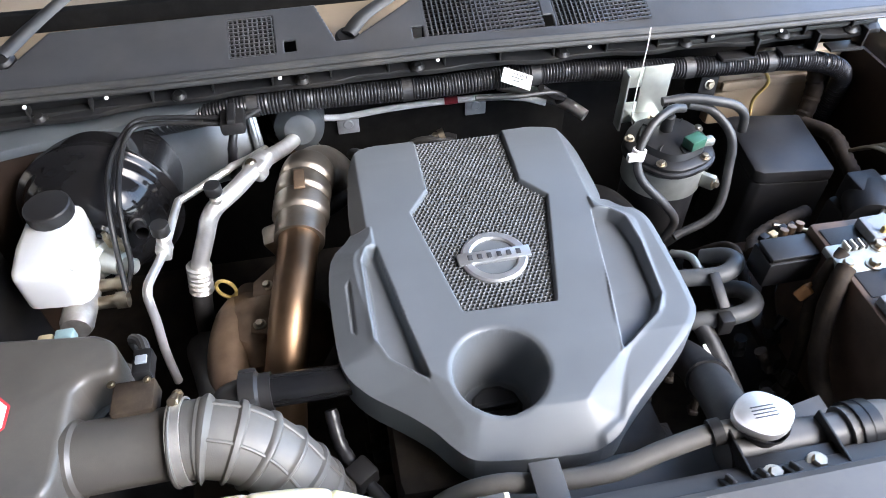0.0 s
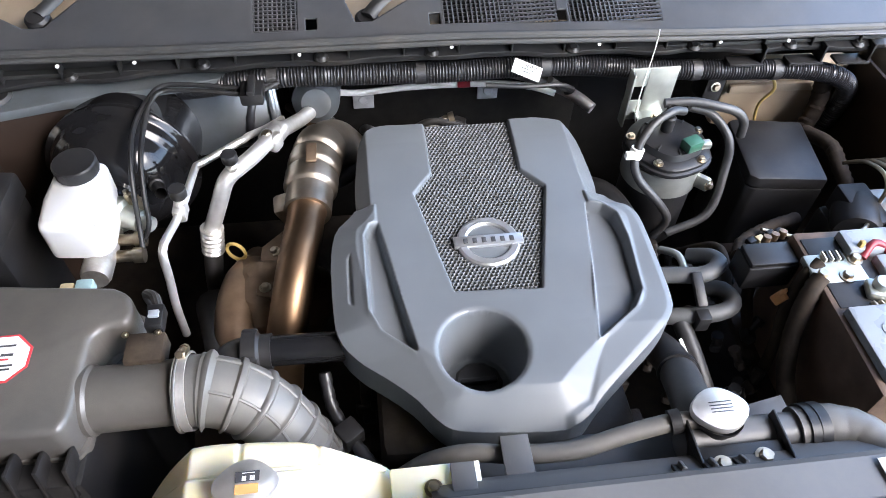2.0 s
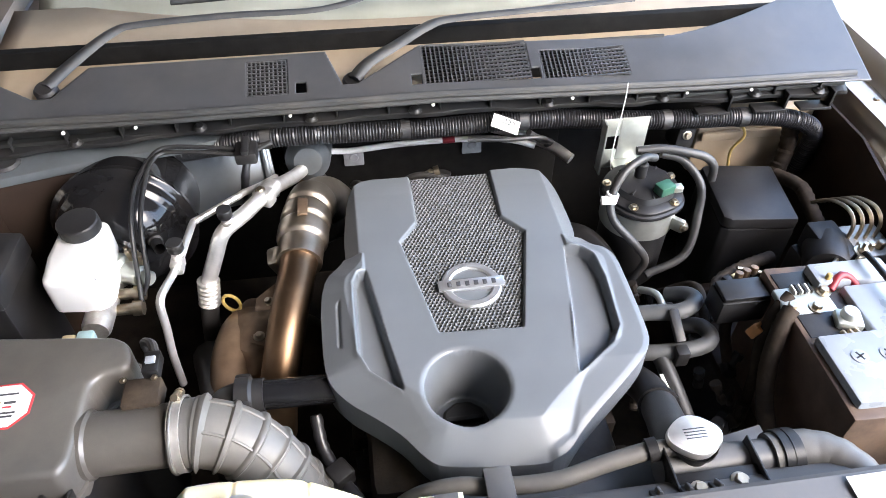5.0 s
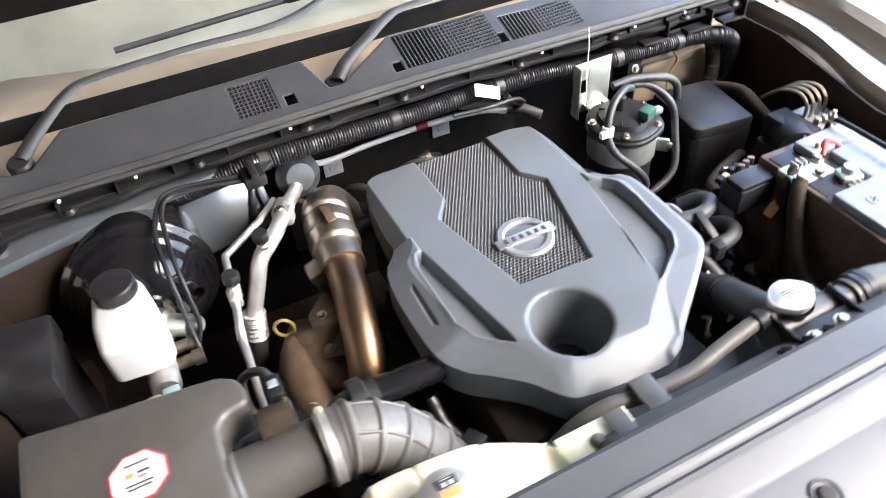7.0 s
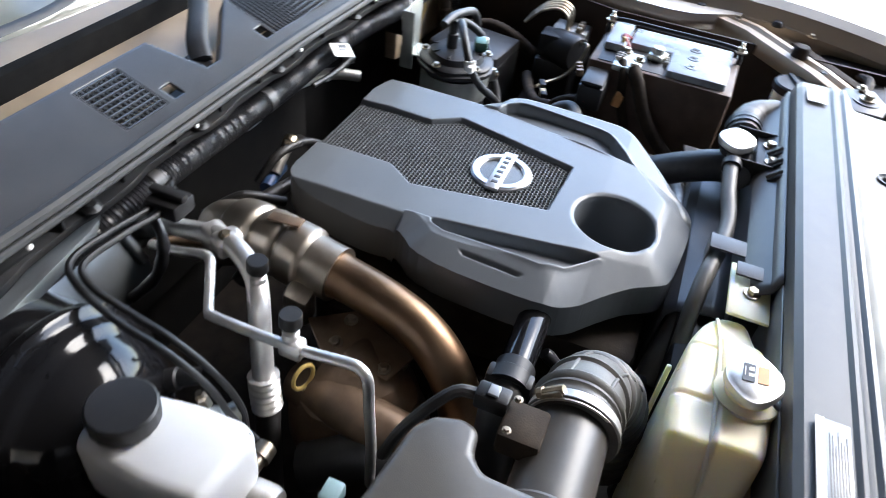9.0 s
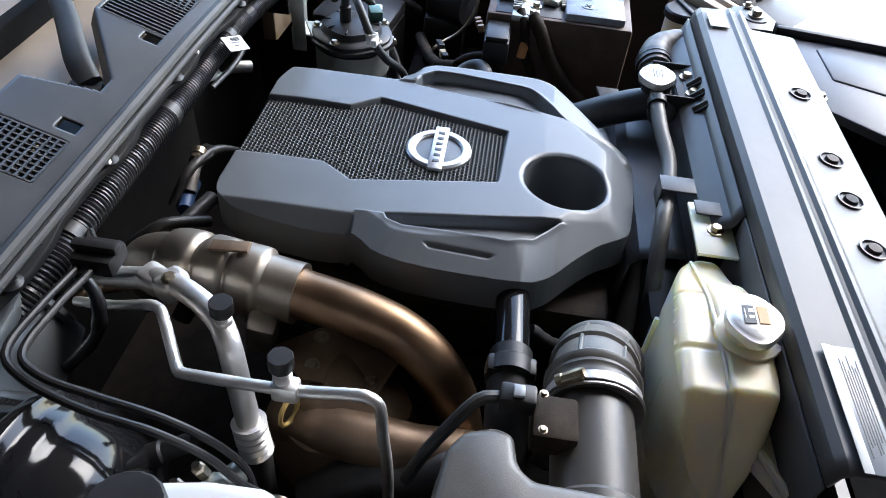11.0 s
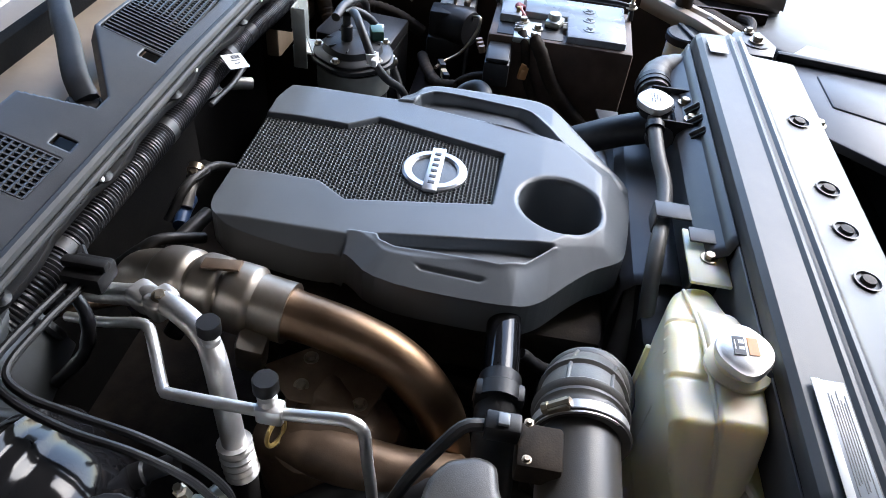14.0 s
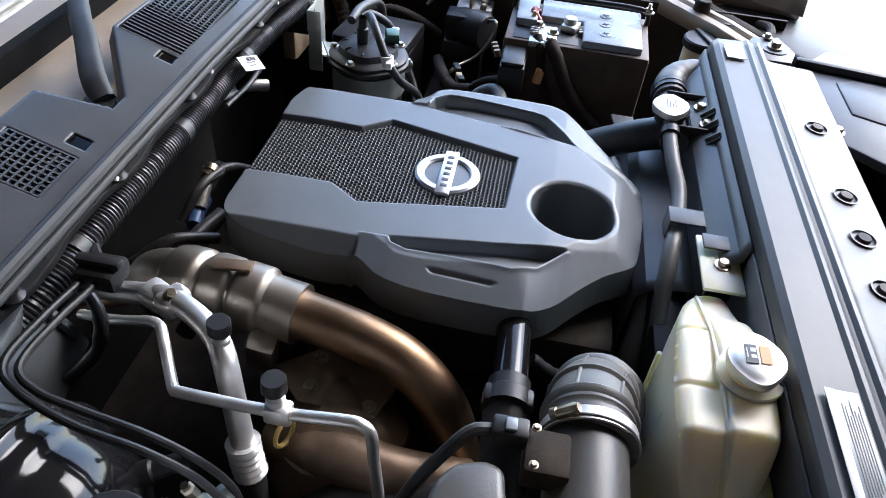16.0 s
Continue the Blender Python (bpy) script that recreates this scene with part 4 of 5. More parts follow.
part("pipe", tube([(-0.30, 0.370, 0.940), (-0.322, 0.310, 0.970), (-0.340, 0.255, 1.002), (-0.346, 0.242, 1.006), (-0.355, 0.233, 1.008), (-0.402, 0.202, 1.002), (-0.411, 0.195, 1.002), (-0.415, 0.184, 1.003), (-0.422, 0.090, 1.013), (-0.428, 0.026, 1.030), (-0.430, 0.010, 1.032), (-0.432, 0.000, 1.022), (-0.434, -0.004, 0.98), (-0.438, -0.010, 0.926), (-0.44, -0.012, 0.86)], 0.0058, 14, 0.003), M_ALU, ac2)
part("valve_block", bar((0.018, 0.026, 0.022), (-0.422, 0.088, 1.014), 0.004), M_ALU, ac2)
service_cap((-0.419, 0.091, 1.024), (0.05, 0, 1), ac2)
ml = thing("heater_pipe", "long thin metal pipe along the firewall with red band", "pipe")
part("pipe", tube([(-0.25, 0.42, 0.955), (-0.20, 0.452, 0.928), (-0.158, 0.462, 0.918), (-0.07, 0.464, 0.923), (0.033, 0.456, 0.930), (0.10, 0.435, 0.942), (0.150, 0.400, 0.958), (0.19, 0.385, 0.952)], 0.006, 12), M_PAPER, ml)
part("band", tube([(0.022, 0.4572, 0.9292), (0.046, 0.4546, 0.9315)], 0.0072, 12), M_RED, ml, "red tape band")
part("elbow_pipe", tube([(0.12, 0.455, 0.952), (0.16, 0.437, 0.950), (0.199, 0.415, 0.945), (0.232, 0.385, 0.942), (0.256, 0.358, 0.934)], 0.0105, 16), M_ALU, ml)
pad = tagged(part("firewall_pad", slab([(-0.27, 0.484), (0.27, 0.480), (0.27, 0.535), (-0.27, 0.535)], 0.70, 0.955, 0.008), M_FELT), "black insulation pad on the firewall", "firewall", kind="structure")
for at in ((-0.156, 0.478, 0.890), (0.085, 0.476, 0.899)):
    plate = thing("firewall_plate", "square pale metal plate on the firewall", "plate", "firewall plates")
    part("plate", bar((0.040, 0.004, 0.042), at, 0.004), M_GREYCAP, plate)
    part("dimple", lathe([(0.010, 0.0), (0.008, 0.002), (0, 0.002)], (at[0], at[1] - 0.002, at[2]), (0, -1, 0), 20), M_GREYCAP, plate)

# ---- wiring loom and brake lines ----
loom = thing("wiring_loom", "black corrugated wiring conduit along the cowl", "wiring loom")
LP = [(-0.56, 0.43, 0.96), (-0.46, 0.385, 1.00), (-0.37, 0.355, 1.030), (-0.30, 0.348, 1.042), (-0.236, 0.346, 1.044), (-0.12, 0.348, 1.039), (-0.003, 0.349, 1.036), (0.11, 0.349, 1.039), (0.221, 0.349, 1.035), (0.35, 0.347, 1.022), (0.48, 0.345, 1.014), (0.60, 0.344, 1.010), (0.68, 0.343, 0.996), (0.730, 0.346, 0.968), (0.748, 0.358, 0.92), (0.745, 0.368, 0.85)]
part("conduit", tube(LP, corrugated(0.0178, 0.0020, 0.0052), 18, 0.0013), M_LOOM, loom)
for x, y, z in ((-0.30, 0.348, 1.042), (-0.06, 0.349, 1.037), (0.15, 0.349, 1.038), (0.42, 0.346, 1.017), (0.57, 0.344, 1.011)):
    part("tape", lathe([(0.0175, -0.008), (0.0184, -0.008), (0.0184, 0.008), (0.0175, 0.008)], (x, y, z), (1, 0, 0), 20), M_RUBBER, loom)
tag = part("wire_tag", bar((0.050, 0.0012, 0.024), (0.112, 0.318, 1.054), 0.0003, Euler((radians(-50), radians(20), radians(-12))).to_matrix()), M_PAPER)
tagged(tag, "white folded paper label round the wiring loom", "label")
TG = Euler((radians(-50), radians(20), radians(-12))).to_matrix()
for k in range(9):
    part("tag_bar", bar((0.0008 + 0.0005 * (k % 3), 0.0006, 0.006), Vector((0.112, 0.318, 1.054)) + TG @ Vector((-0.006 + 0.0026 * k, -0.001, 0.0065)), 0, TG), M_PRINT, tag, smooth=0)
for k in range(1, 3):
    part("tag_print", bar((0.030 - 0.008 * k, 0.0006, 0.0018), Vector((0.112, 0.318, 1.054)) + Euler((radians(-50), radians(20), radians(-12))).to_matrix() @ Vector((0, -0.001, 0.006 - 0.005 * k)), 0, Euler((radians(-50), radians(20), radians(-12))).to_matrix()), M_PRINT, tag, smooth=0)
for off, lab in ((0.0, "inner"), (0.014, "outer")):
    bl = thing("brake_line", "thin dark steel brake line to the master cylinder", "pipe", "brake lines")
    part("pipe", tube([(-0.29, 0.33, 1.045), (-0.332, 0.300 + off, 1.048), (-0.40, 0.300 + off, 1.058), (-0.458, 0.297 + off, 1.064), (-0.476 - off * 0.3, 0.272 + off, 1.060), (-0.481 - off, 0.23, 1.052), (-0.482 - off, 0.175, 1.036), (-0.480 - off, 0.135, 1.005), (-0.480 - off, 0.112, 0.97), (-0.492, 0.100 - off, 0.944)], 0.0038, 10, 0.005), M_BLACK, bl)
cl = tagged(new("line_clip"), "black plastic clip block holding brake lines", "clip")
part("clip_body", bar((0.036, 0.042, 0.022), (-0.328, 0.300, 1.050), 0.005), M_BLACK, cl)
part("clip_jaw", bar((0.012, 0.046, 0.010), (-0.328, 0.300, 1.064), 0.003), M_BLACK, cl)

# ---- brake booster and reservoir ----
bo = thing("brake_booster", "glossy black round brake booster with stepped shell", "brake booster")
part("shell", lathe([(0, 0.100), (0.024, 0.098), (0.029, 0.094), (0.031, 0.080), (0.035, 0.076), (0.052, 0.073), (0.066, 0.067), (0.079, 0.056), (0.088, 0.042), (0.093, 0.030), (0.096, 0.025), (0.101, 0.022), (0.104, 0.018), (0.106, 0.009), (0.109, 0.005), (0.114, 0.003), (0.117, 0.0), (0.1175, -0.008), (0.114, -0.014), (0.109, -0.016), (0.107, -0.10), (0, -0.10)], (-0.545, 0.262, 0.943), (0.0, -1, 0.10), 72), M_GLOSS, bo)
part("booster_label", bar((0.034, 0.010, 0.0008), (-0.541, 0.2345, 1.0305), 0, Euler((radians(52), 0, radians(0))).to_matrix()), M_PAPER, bo, smooth=0)
part("vacuum_port", lathe([(0.012, 0), (0.012, 0.02), (0.009, 0.022), (0.009, 0.05)], (-0.486, 0.205, 0.965), (0.4, -0.9, 0.3), 16), M_BLACK, bo)
mc = thing("master_cylinder", "cast aluminium brake master cylinder below the reservoir", "master cylinder")
part("body", lathe([(0, 0.15), (0.018, 0.148), (0.021, 0.14), (0.021, 0.03), (0.03, 0.02), (0.03, 0), (0, 0)], (-0.548, 0.180, 0.940), (0.0, -1, 0.05), 24), M_CAST, mc)
part("port", lathe([(0.009, 0), (0.009, 0.03), (0.012, 0.03), (0.012, 0.045), (0, 0.045)], (-0.535, 0.105, 0.945), (1, 0, 0), 12), M_STEEL, mc)
part("port", lathe([(0.009, 0), (0.009, 0.03), (0.012, 0.03), (0.012, 0.045), (0, 0.045)], (-0.535, 0.080, 0.938), (1, 0, 0), 12), M_STEEL, mc)
part("valve_body", lathe([(0, -0.01), (0.024, -0.01), (0.026, -0.004), (0.026, 0.012), (0.018, 0.016), (0.0165, 0.044), (0.012, 0.048), (0.012, 0.060), (0.009, 0.063), (0, 0.063)], (-0.532, 0.148, 0.957), (0.86, -0.5, 0.05), 24), M_GALV, mc, "bare aluminium valve body")
for dx, dy in ((0.022, 0.008), (0.040, -0.004)):
    part("pipe_nut", lathe([(0.0065, 0), (0.0065, 0.016), (0.004, 0.018), (0.004, 0.024), (0, 0.024)], (-0.532 + dx, 0.148 + dy, 0.970), (-0.2, 0.1, 1), 6), M_STEEL, mc)
rv = thing("brake_fluid_reservoir", "white plastic brake fluid reservoir with black screw cap", "reservoir")
part("body", slab([(-0.605, 0.062), (-0.535, 0.055), (-0.520, 0.070), (-0.522, 0.120), (-0.535, 0.190), (-0.590, 0.195), (-0.605, 0.185), (-0.610, 0.12)], 0.965, 1.028, 0.012, segs=3), M_WHITE, rv)
part("outlet_boss", bar((0.05, 0.06, 0.03), (-0.562, 0.115, 0.958), 0.008), M_WHITE, rv)
part("screw_cap", lathe([(0.029, -0.020), (0.030, -0.018), (0.030, -0.002), (0.028, 0.0), (0.020, 0.0005), (0, 0.0005)], (-0.567, 0.162, 1.052), (0.0, -0.03, 1), 48, wobble=lambda a: 1 + 0.012 * math.cos(30 * a)), M_BLACK, rv, "black knurled cap with moulded writing")
part("neck", lathe([(0.026, -0.04), (0.026, -0.018)], (-0.567, 0.162, 1.052), (0, 0, 1), 24), M_WHITE, rv)
fbl = thing("fuse_box", "dusty black fuse box with lid at the fender", "fuse box")
part("lid", slab([(-0.734, 0.186), (-0.655, 0.176), (-0.660, 0.052), (-0.736, 0.058)], 0.99, 1.028, 0.006), M_BLACK, fbl)
part("case", slab([(-0.730, 0.182), (-0.659, 0.172), (-0.664, 0.056), (-0.732, 0.062)], 0.78, 0.985, 0.004), M_BLACK, fbl)
wn2 = thing("washer_bottle", "grey-white plastic washer bottle filler by the fuse box", "washer bottle")
part("cap", lathe([(0, 0), (0.030, 0), (0.033, -0.006), (0.033, -0.016), (0.028, -0.02)], (-0.757, 0.098, 1.045), (0, 0, 1), 32), M_GREYCAP, wn2)
part("neck", lathe([(0.026, -0.02), (0.026, -0.20)], (-0.757, 0.098, 1.045), (0, 0, 1), 24), M_GREYCAP, wn2)
pn = thing("bulkhead_ledge", "pale painted bulkhead ledge under the cowl gutter", "body panel")
part("ledge", slab([(-0.775, 0.27), (-0.62, 0.308), (-0.40, 0.345), (-0.30, 0.37), (-0.30, 0.44), (-0.775, 0.44)], 1.030, 1.046, 0.006), M_BULK, pn)
part("grommet", lathe([(0, 0.004), (0.012, 0.004), (0.020, 0.006), (0.024, 0.002), (0.024, 0)], (-0.715, 0.325, 1.046), (0, 0, 1), 24), M_RUBBER, pn)
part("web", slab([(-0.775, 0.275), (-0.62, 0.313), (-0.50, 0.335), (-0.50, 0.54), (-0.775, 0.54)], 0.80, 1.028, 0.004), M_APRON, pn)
pn2 = thing("bulkhead_pressing", "pale painted slanted bulkhead pressing behind the pipes", "body panel")
part("face", bar((0.18, 0.012, 0.15), (-0.395, 0.392, 0.955), 0.005, Euler((radians(-28), 0, radians(12))).to_matrix()), M_BULK, pn2)
part("fold", bar((0.012, 0.012, 0.12), (-0.318, 0.402, 0.968), 0.005, Euler((radians(-28), 0, radians(12))).to_matrix()), M_BULK, pn2)
pn3 = thing("bulkhead_dome", "pale painted bulkhead tube end behind the pipes", "body panel")
part("dome", lathe([(0, 0.12), (0.026, 0.117), (0.042, 0.10), (0.050, 0.0)], (-0.245, 0.50, 0.915), (0.05, -1, 0.35), 32), M_BULK, pn3)
cn = thing("wire_connector", "cream and teal plastic wire connector beside the filter box", "connector")
part("socket", bar((0.022, 0.018, 0.018), (-0.535, -0.018, 0.992), 0.003), M_TEAL, cn)
part("plug", bar((0.018, 0.014, 0.014), (-0.557, -0.019, 0.992), 0.003), M_CREAM, cn)

# ---- battery side ----
bt = thing("battery", "grey-topped car battery in a dusty black jacket", "battery")
part("jacket", slab([(0.426, -0.287), (0.606, -0.292), (0.610, -0.030), (0.432, -0.025)], 0.80, 1.004, 0.006), M_JACKET, bt, "dusty brown-black jacket")
part("top", slab([(0.437, -0.272), (0.600, -0.275), (0.600, -0.085), (0.520, -0.085), (0.520, -0.165), (0.437, -0.165)], 0.985, 1.017, 0.004), M_BATTERY, bt)
part("top_ledge", slab([(0.437, -0.160), (0.518, -0.160), (0.518, -0.040), (0.437, -0.040)], 0.975, 1.0055, 0.002), M_BLACK, bt)
part("rear_block", slab([(0.488, -0.080), (0.605, -0.080), (0.605, -0.040), (0.488, -0.040)], 0.98, 1.020, 0.004), M_BATTERY, bt)
for x, y in ((0.475, -0.205), (0.515, -0.205), (0.555, -0.205)):
    part("vent_cap", lathe([(0.011, -0.001), (0.011, 0.0012), (0.0095, 0.0016), (0, 0.0016)], (x, y, 1.017), (0, 0, 1), 24), M_BATTERY, bt)
    for a in (0, 90):
        part("vent_slot", bar((0.014, 0.0022, 0.0006), (x, y, 1.019), 0, Matrix.Rotation(radians(a + 25), 3, "Z")), M_DARK, bt, smooth=0)
tm = part("terminal", lathe([(0.009, 0.985), (0.009, 0.998), (0.008, 1.004), (0, 1.005)], (0.468, -0.135, 0), (0, 0, 1), 20), M_ALU, bt)
fl = thing("fuse_link_block", "bolted metal fuse link block on the battery terminal", "fuse link")
part("plate", bar((0.075, 0.050, 0.012), (0.463, -0.095, 1.001), 0.003), M_GALV, fl)
for at in ((0.436, -0.107, 1.007), (0.470, -0.112, 1.007), (0.495, -0.085, 1.007)):
    bolt(at, (0, 0, 1), 0.007, fl)
for k in range(6):
    part("fuse_rib", bar((0.0025, 0.016, 0.007), (0.452 + 0.005 * k, -0.078, 1.010), 0.001), M_BLACK if k % 2 else M_PAPER, fl)
part("tag", bar((0.007, 0.007, 0.024), (0.504, -0.072, 1.018), 0.002), M_YELLOW, fl, "small yellow plastic cap")
hose("battery_cable", [(0.505, -0.085, 1.01), (0.525, -0.07, 1.022), (0.545, -0.08, 1.012), (0.550, -0.11, 0.99)], 0.0055, M_RED, "red insulated battery cable", group="battery cables")
hose("battery_cable", [(0.445, -0.085, 1.008), (0.424, -0.095, 0.99), (0.414, -0.105, 0.94), (0.410, -0.13, 0.88), (0.405, -0.15, 0.80)], lambda s: 0.0085 + 0.0006 * math.sin(s * 900), M_TAPE, "dusty taped black battery cable", group="battery cables")
hose("battery_cable", [(0.36, -0.045, 0.95), (0.385, -0.038, 0.965), (0.42, -0.035, 0.965), (0.44, -0.03, 0.96)], 0.005, M_RED, "red insulated battery cable", group="battery cables")
hose("battery_cable", [(0.436, -0.108, 1.004), (0.418, -0.125, 0.985), (0.404, -0.150, 0.94), (0.394, -0.185, 0.90), (0.395, -0.225, 0.86), (0.405, -0.255, 0.80)], lambda s: 0.0125 + 0.0008 * math.sin(s * 500), M_TAPE, "thick dusty taped battery lead", group="battery cables")
ck3 = thing("terminal_clamp", "dull metal battery terminal clamp with a round bolt", "terminal clamp")
part("clamp_body", bar((0.036, 0.030, 0.014), (0.498, -0.142, 1.012), 0.005, Matrix.Rotation(radians(-18), 3, "Z")), M_GALV, ck3)
part("post", lathe([(0.012, 0.0), (0.012, 0.012), (0.010, 0.015), (0, 0.016)], (0.498, -0.140, 1.014), (0, 0, 1), 24), M_GALV, ck3)
for k in range(3):
    part("thread", lathe([(0.0035, 0.0), (0.0035, 0.016), (0, 0.017)], (0.480 + 0.010 * k, -0.158, 1.010), (0.2, -1, 0.1), 10), M_STEEL, ck3)
bn = thing("fuse_holder_box", "black plastic fusible link box beside the battery", "fuse box")
part("case", bar((0.075, 0.045, 0.045), (0.395, -0.050, 0.962), 0.004), M_BLACK, bn)
part("case_lid", bar((0.070, 0.040, 0.008), (0.395, -0.050, 0.988), 0.003), M_BLACK, bn)
for k in range(3):
    part("stud", lathe([(0.006, 0), (0.006, 0.012), (0, 0.013)], (0.405 + 0.014 * k, -0.020 + 0.004 * k, 0.978), (0.1, 0.2, 1), 12), M_SHIELD, bn)
part_tie = thing("fuse_holder", "small orange plastic fuse holder", "fuse holder")
part("holder", bar((0.010, 0.016, 0.024), (0.404, -0.098, 0.950), 0.003, Euler((0.3, 0.2, 0.5)).to_matrix()), M_ORANGE, part_tie)
part("holder_tab", bar((0.016, 0.006, 0.010), (0.404, -0.098, 0.962), 0.002, Euler((0.3, 0.2, 0.5)).to_matrix()), M_ORANGE, part_tie)
hose("heater_hose", [(0.20, -0.02, 0.905), (0.255, -0.028, 0.93), (0.315, -0.04, 0.94), (0.345, -0.025, 0.942), (0.345, 0.0, 0.93), (0.325, 0.02, 0.91)], 0.0125, M_HOSE, "grey bent rubber heater hose", group="heater hoses")
hose("heater_hose", [(0.20, -0.06, 0.885), (0.27, -0.085, 0.905), (0.33, -0.09, 0.912), (0.358, -0.075, 0.912), (0.355, -0.045, 0.905), (0.335, -0.03, 0.89)], 0.0125, M_HOSE, "grey bent rubber heater hose", group="heater hoses")
hose("heater_hose", [(0.275, -0.09, 0.90), (0.285, -0.13, 0.88), (0.30, -0.19, 0.84), (0.32, -0.23, 0.78)], 0.013, M_RUBBER, "black rubber hose going down by the battery", group="heater hoses")
ff = thing("fuel_filter", "fuel filter with black head, steel bracket and hoses", "fuel filter")
FC = Vector((0.331, 0.198, 0.988))
part("canister", lathe([(0, -0.20), (0.052, -0.20), (0.060, -0.185), (0.060, -0.02)], FC, (0, 0, 1), 40), M_BLACK, ff)
part("bracket_band", lathe([(0.0605, -0.068), (0.064, -0.068), (0.064, -0.024), (0.0605, -0.024)], FC, (0, 0, 1), 40), M_GALV, ff)
part("head", lathe([(0.066, -0.020), (0.071, -0.016), (0.071, -0.010), (0.067, -0.008), (0.067, -0.003), (0.063, 0.0), (0.052, 0.002), (0.048, 0.012), (0.034, 0.016), (0, 0.017)], FC, (0, 0, 1), 40, wobble=lambda a: 1 + 0.03 * math.cos(5 * a)), M_BLACK, ff)
for k in range(5):
    a = radians(20 + 72 * k)
    bolt(FC + Vector((0.061 * math.cos(a), 0.061 * math.sin(a), 0.0)), (0, 0, 1), 0.0055, ff)
for k in range(8):
    a = radians(45 * k)
    part("head_rib", bar((0.026, 0.003, 0.008), FC + Vector((0.034 * math.cos(a), 0.034 * math.sin(a), 0.012)), 0.001, Matrix.Rotation(a, 3, "Z")), M_BLACK, ff)
part("outlet", lathe([(0.010, 0), (0.010, 0.03), (0.007, 0.032), (0.007, 0.05)], FC + Vector((-0.005, 0.010, 0.012)), (0, 0, 1), 16), M_BLACK, ff)
part("plug", bar((0.030, 0.022, 0.018), FC + Vector((0.020, -0.036, 0.024)), 0.003, Matrix.Rotation(radians(20), 3, "Z")), M_GREEN, ff, "green plastic plug")
part("plug_end", bar((0.018, 0.014, 0.012), FC + Vector((0.042, -0.036, 0.022)), 0.003), M_GALV, ff)
part("wall_bracket", bar((0.050, 0.004, 0.105), (0.334, 0.286, 1.018), 0.002), M_GALV, ff)
part("wall_bracket", bar((0.034, 0.004, 0.036), (0.292, 0.286, 1.052), 0.002), M_GALV, ff)
part("wall_bracket", bar((0.034, 0.004, 0.040), (0.292, 0.286, 0.986), 0.002), M_GALV, ff)
part("bracket_flange", bar((0.004, 0.022, 0.105), (0.277, 0.275, 1.018), 0.002), M_GALV, ff)
part("band_ear", bar((0.026, 0.010, 0.026), FC + Vector((0.052, -0.052, -0.046)), 0.003, Matrix.Rotation(radians(-45), 3, "Z")), M_GALV, ff)
bolt(FC + Vector((0.060, -0.060, -0.046)), (0.4, -0.9, 0.2), 0.006, ff)
part("bracket_arm", bar((0.05, 0.06, 0.004), (0.325, 0.262, 0.982), 0.001), M_GALV, ff)
hose("fuel_hose", [(0.342, 0.202, 1.046), (0.315, 0.190, 1.056), (0.278, 0.170, 1.046), (0.254, 0.147, 1.014), (0.258, 0.127, 0.982), (0.296, 0.106, 0.942), (0.317, 0.100, 0.906), (0.300, 0.10, 0.86)], 0.0068, M_RUBBER, "grey rubber fuel hose looping over the filter", group="fuel hoses")
hose("fuel_hose", [(0.318, 0.225, 1.045), (0.36, 0.222, 1.048), (0.411, 0.212, 1.041), (0.440, 0.210, 1.030), (0.455, 0.206, 1.012), (0.458, 0.204, 0.985)], 0.0075, M_RUBBER, "grey rubber fuel hose over the black box", group="fuel hoses")
hose("fuel_hose", [(0.363, 0.225, 1.035), (0.400, 0.215, 1.025), (0.427, 0.185, 0.995), (0.428, 0.165, 0.95), (0.405, 0.128, 0.885), (0.335, 0.115, 0.855)], 0.0072, M_RUBBER, "black rubber fuel hose beside the filter", group="fuel hoses")
hcl = thing("hose_clip", "white plastic clip round the fuel hose", "clip")
part("clip_ring", lathe([(0.0070, -0.008), (0.0105, -0.008), (0.0105, 0.008), (0.0070, 0.008)], (0.2545, 0.1475, 1.015), (0.2, 0.2, 1), 20), M_PAPER, hcl)
part("clip_ear", bar((0.016, 0.010, 0.012), (0.243, 0.142, 1.015), 0.002), M_PAPER, hcl)
rb = thing("relay_box", "black plastic relay box with flat lid", "relay box")
RB = [(0.487, 0.175), (0.500, 0.164), (0.619, 0.150), (0.641, 0.303), (0.52, 0.322), (0.505, 0.318)]
part("lid", slab(RB, 0.900, 0.922, 0.006), M_BLACK, rb)
part("case", slab([(0.99 * x + 0.0055, y) for x, y in RB], 0.70, 0.897, 0.004), M_BLACK, rb)
ab = thing("brake_modulator", "brake control block with bare metal pipes and black motor", "brake modulator")
part("block", bar((0.085, 0.075, 0.05), (0.665, 0.055, 0.93), 0.004), M_CAST, ab)
part("motor", lathe([(0, 0.07), (0.034, 0.068), (0.038, 0.06), (0.038, 0)], (0.625, 0.075, 0.925), (-0.5, -0.85, 0.1), 28), M_BLACK, ab)
part("module", bar((0.05, 0.09, 0.05), (0.615, 0.06, 0.935), 0.005), M_BLACK, ab)
for k in range(4):
    part("pipe", tube([(0.640 + 0.016 * k, 0.06, 0.95), (0.640 + 0.016 * k, 0.063, 0.985), (0.637 + 0.016 * k, 0.085, 1.0), (0.630 + 0.016 * k, 0.12, 0.99), (0.625 + 0.016 * k, 0.15, 0.96)], 0.0033, 8), M_STEEL, ab)
wr = thing("washer_reservoir", "yellowed washer reservoir neck with black cap", "reservoir")
WC = (0.562, -0.398, 0.998)
